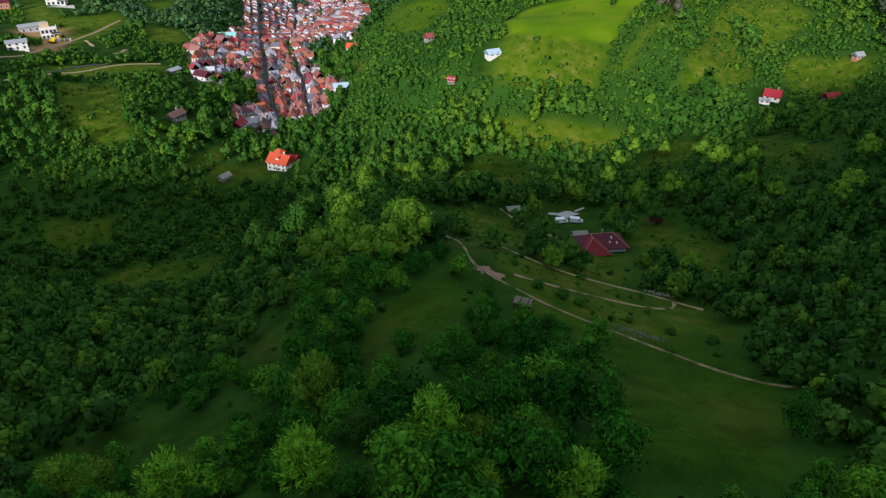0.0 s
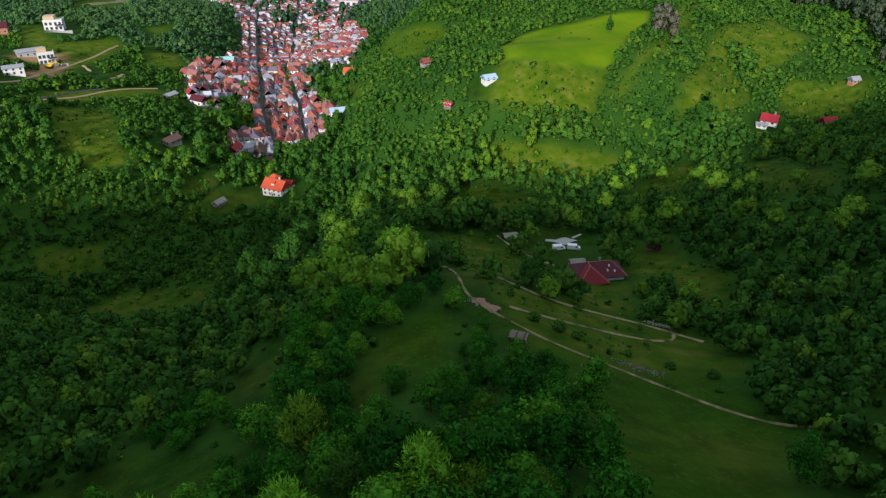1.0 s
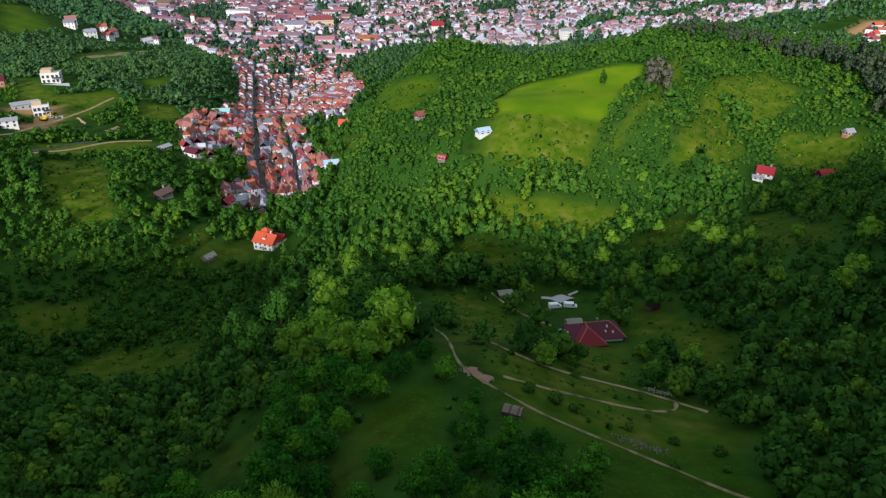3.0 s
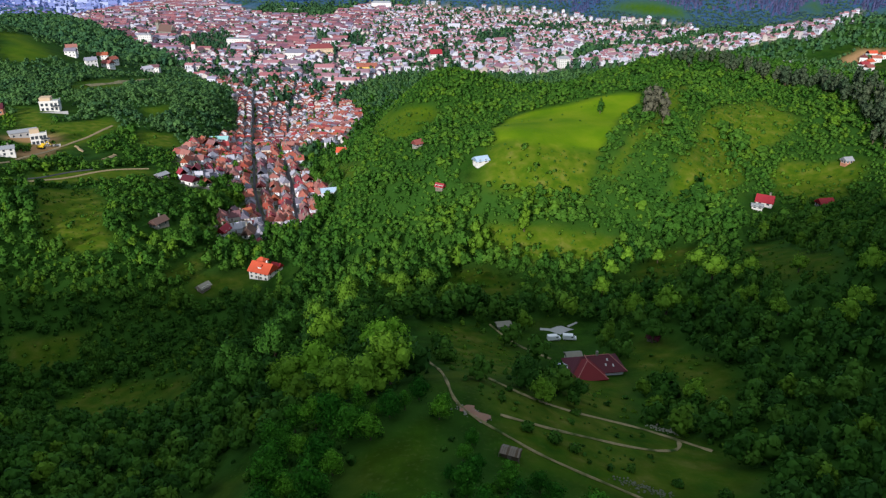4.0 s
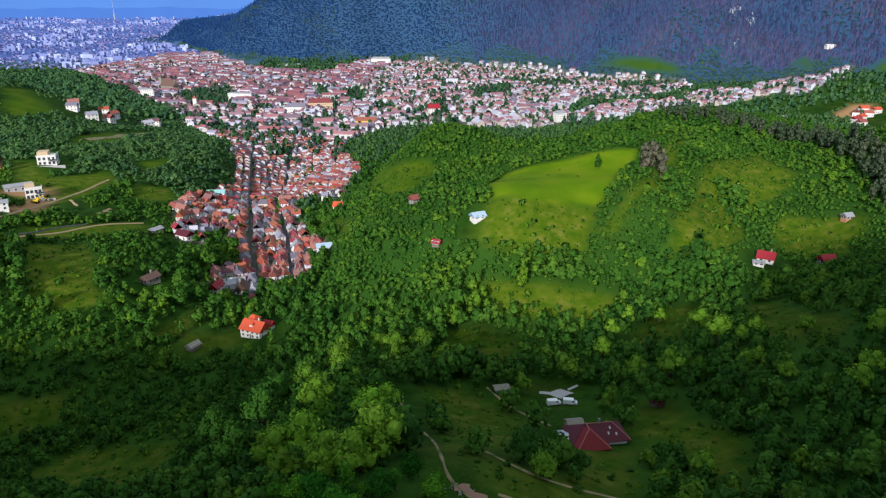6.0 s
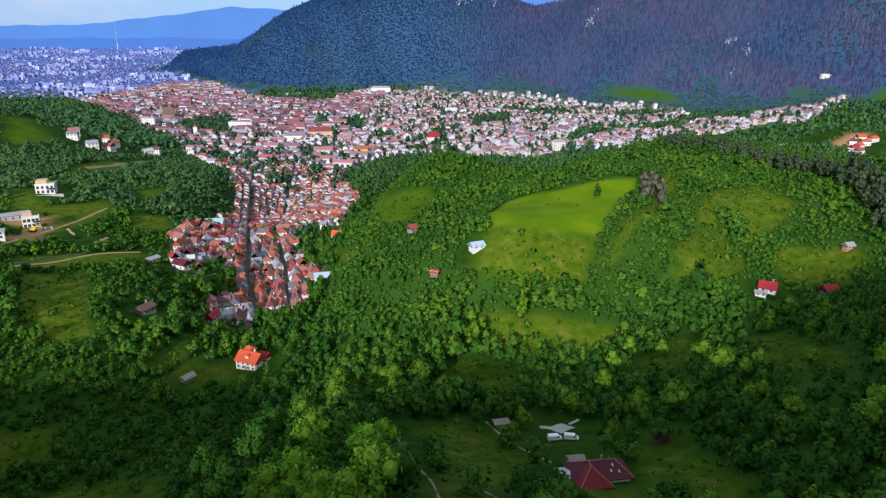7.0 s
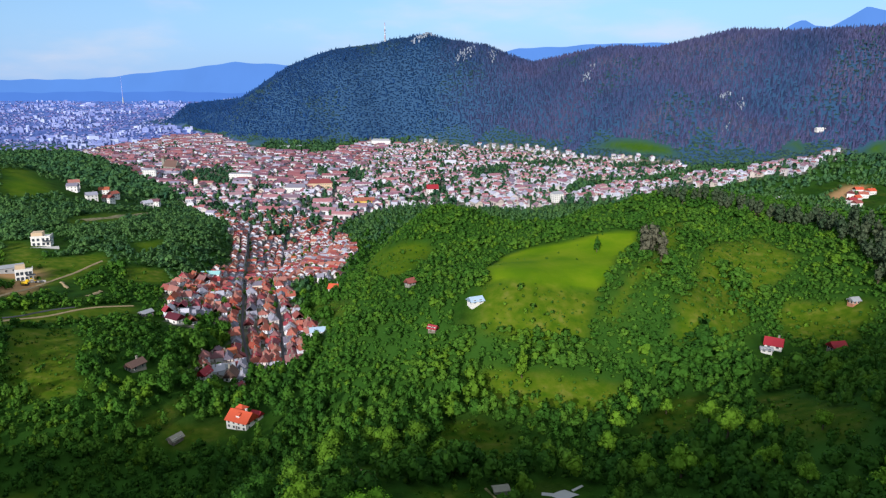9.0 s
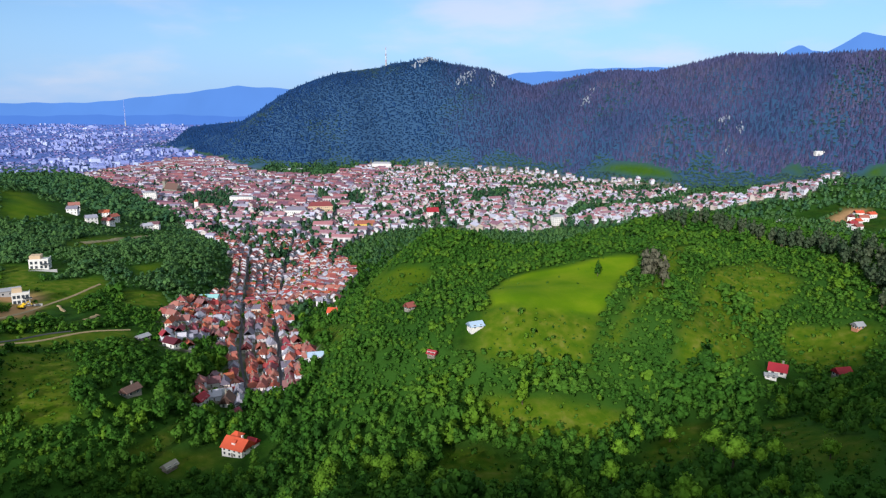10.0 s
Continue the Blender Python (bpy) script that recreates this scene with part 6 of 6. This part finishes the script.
house("garden_hut", (23, 193.5, ground(23, 193.5)), 10, "low grey concrete shelter beside the track", 3.8, 2.4, 1.5, 0.4, STONE, STONE, chimney=False, windows=False, category="hut")
house("garden_hut", (-7, 341, ground(-7, 341)), 40, "small hut with an orange tile roof in the woods", 4, 3.2, 2.2, 1.5, STONE, TILE, chimney=False, category="hut")
house("garden_hut", (4, 294, ground(4, 294)), -30, "hut with a dull orange roof half hidden by trees", 3.4, 2.2, 1.6, 1.0, TIMBER, TILE, chimney=False, category="hut")
house("town_house", (-100, 315, ground(-100, 315)), 78, "narrow white house with a crimson roof at the town's end", 6.5, 4.6, 4.0, 2.0, WHITE, RED_ROOF, storeys=2)
house("town_house", (-91, 325, ground(-91, 325)), 95, "white-fronted house with a steep dark roof at the town's end", 7, 5.6, 3.0, 3.2, WHITE, BROWN_ROOF)
house("town_house", (-96, 335, ground(-96, 335)), 20, "low house with a blue-grey sheet roof at the town's end", 7, 5, 2.6, 1.4, WHITE, GREY_ROOF, chimney=False)
house("town_house", (-84, 310, ground(-84, 310)), 60, "low house with a dark brown-red roof at the town's end", 5.6, 4.0, 2.2, 1.4, STONE, MAROON_ROOF, chimney=False)
house("town_house", (-54, 351, ground(-54, 351)), 15, "house with a pale blue sheet roof beside the woods", 8, 5, 3.2, 1.4, WALL, BLUE_ROOF, chimney=False)
house("town_house", (-159, 508, ground(-159, 508)), 5, "long low building with a turquoise sheet roof", 13, 8, 4, 1.6, WHITE, CYAN_ROOF, chimney=False)
house("town_house", (-57, 430, ground(-57, 430)), -10, "white house with an orange roof at the wood's edge", 6.5, 5, 4.5, 2.2, WHITE, ORANGE_ROOF, storeys=2)
modern_villa(-270, 494, 18, 12, 10)
modern_villa(-238, 417, 30, 9, 6, "white flat-roofed building beside the hillside dirt road")
house("site_hall", (-253, 427, ground(-253, 427)), 38, "long low hall with a grey sheet roof on the building site", 15, 7, 3.2, 1.2, CONCRETE, GREY_ROOF, chimney=False)
house("hillside_house", (-233, 374, ground(-233, 374)), 30, "white house with a shallow dark roof beside the dirt road", 10, 7, 4.2, 1.0, WHITE, GREY_ROOF, storeys=2)
house("hillside_house", (-296, 470, ground(-296, 470)), 24, "unfinished house with a dark maroon roof", 13, 9, 4, 2.6, BRICK, MAROON_ROOF)
excavator(-230, 404, 20)
for n, (hx, hy, ht) in enumerate([(-388, 764, 10), (-362, 750, 40), (-352, 766, -20), (-383, 823, 15), (-368, 812, 70), (-400, 790, 30), (-341, 861, 5), (-330, 812, 50), (-482, 1118, 20), (-470, 1075, 60)]):
    house("hillside_house", (hx, hy, ground(hx, hy)), ht, "white villa with a red tile roof among dark trees", 11, 8, 6.0, 2.6, WHITE, TILE, storeys=2, group="houses on the wooded slope")
for n, (hx, hy, ht) in enumerate([(540, 882, 10), (552, 892, 30), (566, 902, -15), (582, 912, 15), (556, 912, 60), (574, 926, 0), (538, 868, 20)]):
    house("hillside_house", (hx, hy, ground(hx, hy)), ht, "white house with an orange roof beside bare orange soil", 11, 8.5, 5.0, 2.8, WHITE, ORANGE_ROOF if n % 2 else TILE, storeys=1, group="houses beside the cutting")
# landmarks of the town
house("large_building", (-157, 2105, ground(-157, 2105)), -6, "long white institution below the mountain woods", 58, 16, 15, 5, WHITE, GREY_ROOF, 6.0, 3, category="building")
house("large_building", (-406, 2010, ground(-406, 2010)), 4, "long white low building at the foot of the mountain", 70, 14, 9, 3, WHITE, GREY_ROOF, 4.0, 2, category="building")
house("large_building", (-519, 1280, ground(-519, 1280)), 12, "tall white block at the edge of the old town", 22, 12, 19, 1.5, WHITE, GREY_ROOF, 3.0, 6, chimney=False, category="building")
house("large_building", (-349, 1277, ground(-349, 1277)), -12, "long white school building with a flat roof", 46, 14, 12, 1.5, WHITE, GREY_ROOF, 3.0, 3, chimney=False, category="building")
house("large_building", (-94, 972, ground(-94, 972)), 6, "yellow-walled building with a red tile roof", 28, 12, 9, 4, yellow_wall, TILE, 0, 2, category="building")
house("large_building", (-185, 1150, ground(-185, 1150)), 8, "large pale orange building with a broad tile roof", 40, 18, 12, 6, plain_beige, TILE, 6, 3, category="building")
house("large_building", (-217, 1110, ground(-217, 1110)), 0, "large white building with a tile roof", 34, 14, 10, 5, WHITE, TILE, 4, 2, category="building")
house("large_building", (186, 1020, ground(186, 1020)), 20, "white apartment house with stepped roofs", 16, 13, 13, 3, WHITE, GREY_ROOF, 3, 4, category="building")
house("large_building", (1, 1095, ground(1, 1095)), 10, "white building with a steep red roof", 18, 13, 10, 6, WHITE, RED_ROOF, 0, 3, category="building")
house("large_building", (802, 1440, ground(802, 1440)), 5, "white lodge at the edge of the mountain forest", 20, 9, 6, 2, WHITE, WHITE, 0, 2, chimney=False, category="building")


def church():
    t = thing("church", (-533, 1425, ground(-533, 1425)), -28, "great grey stone church with a steep dark roof and a tower", "church")
    t.matrix_basis = t.matrix_basis @ Matrix.Diagonal((0.6, 0.6, 0.6, 1))
    part("nave", gable_walls(62, 24, 18, 20), STONE, t)
    part("roof", gable_roof(62, 24, 18, 20, 0.8, 0.5, 4), BROWN_ROOF, t)
    tower = part("tower", box(bmesh.new(), -42, -30, -6, 6, -2, 44, 0.2), STONE, t)
    part("spire", shifted(gable_roof(12, 12, 44, 9, 0.6, 0.4, 6.0), -36, 0, 0), BROWN_ROOF, tower)
    for k in range(-3, 4):
        part("buttress", box(bmesh.new(), k * 8.5 - 0.8, k * 8.5 + 0.8, -14, -12, -2, 14, 0.1), STONE, t)
        window(t, k * 8.5 + 4.2, -12, 4, 1.8, 9, "-y")


def mast(name, x, y, h, r, label, mats=None):
    t = thing(name, (x, y, ground(x, y)), 0, label, "mast")
    part("base", cylinder(bmesh.new(), 0, 0, -6, h * 0.22, r * 2.0, r * 1.6, 8), CONCRETE, t)
    n = 5
    for k in range(n):
        part("section", cylinder(bmesh.new(), 0, 0, h * (0.22 + 0.78 * k / n), h * (0.22 + 0.78 * (k + 1) / n), r * (1 - 0.12 * k), r * (0.9 - 0.12 * k), 8), (mats or [REDPAINT, WHITE])[k % 2], t)
    for k in (0.45, 0.6):
        part("antenna_ring", cylinder(bmesh.new(), 0, 0, h * k, h * k + 2.0, r * 2.0, r * 2.0, 10), METAL, t)


church()
house("white_tower", (-397, 1170, ground(-397, 1170)), 5, "small white tower on the wooded knoll", 6, 6, 16, 3, WHITE, TILE, 2.9, 1, chimney=False, windows=False, category="tower")
mast("transmitter_mast", -167, 2486, 66, 1.7, "red and white transmitter mast on the mountain crest")
mast("city_chimney", -1790, 4050, 150, 2.2, "tall thin chimney of the distant city, tinted haze blue", [BLOCK_HAZED, BLOCK_HAZED])


def crag(x, y, wide, high, many, label):
    """A pale cliff: angular rocks stacked on the steep slope."""
    vs, fs = [], []
    for k in range(many):
        along = rng.normal()
        px, py = x + (0.34 * along + 0.2 * rng.normal()) * wide, y + (0.3 * along + 0.3 * rng.normal()) * high
        q = wide * 0.035 + wide * 0.085 * rng.uniform() ** 2
        v = CUBE_V * (q, q * 0.7, q * rng.uniform(0.9, 2.6)) * rng.uniform(0.55, 1.4, (8, 1))
        turn = np.array(Euler((rng.uniform(-0.5, 0.3), rng.uniform(-0.4, 0.4), rng.uniform(0, 3))).to_matrix())
        fs.append(CUBE_F + 8 * k)
        vs.append(v @ turn.T + (px, py, ground(px, py) + 4.5 + q * 0.3))
    return tagged(mesh_object("rock_cliff", np.concatenate(vs), np.concatenate(fs), LIMESTONE), label, "cliff", kind="structure")


CLIFF = "pale limestone cliff breaking through the mountain forest"
for cx, cy, cw, ch, cn in ((-30, 2452, 48, 40, 60), (101, 2322, 36, 60, 70), (190, 2290, 26, 50, 40), (429, 1955, 28, 40, 40), (677, 1635, 24, 22, 34), (700, 1588, 20, 24, 30), (645, 1528, 12, 18, 14)):
    crag(cx, cy, cw, ch, cn, CLIFF)
stones_along("stone_row", "row of loose grey stones beside the dirt track", (31.5, 97), (39.7, 94.5), 150, 0.2, 0.7, FIELDSTONE)
stones_along("rubble_field", "pale rubble and rock among trees in the side valley", (448, 958), (480, 950), 120, 1.6, 5.0, CONCRETE)
stones_along("stone_row", "heap of pale stones beside the dirt track", (46, 125.5), (51, 121.5), 90, 0.25, 0.6)
stones_along("stone_row", "rubble and pale stones on bare earth", (7, 112), (11, 109), 60, 0.25, 0.9)
for n, (sx, sy, sr) in enumerate([(42, 98, 1.3), (48.5, 95, 1.5), (18.5, 108, 1.6), (23, 106, 1.8), (26, 104, 1.5), (15, 118, 1.0), (39, 89.5, 0.9), (30, 122, 1.2), (47, 89, 1.0), (35, 101, 1.1)]):
    t = single_tree("field_shrub", sx, sy, sr, 1.0, "rounded green shrub in the meadow", LEAF, "shrub", 0.3 + 0.03 * n, 300, 200 + n, 0.05)
    t["category"], t["group"] = "shrub", "shrubs in the meadow"
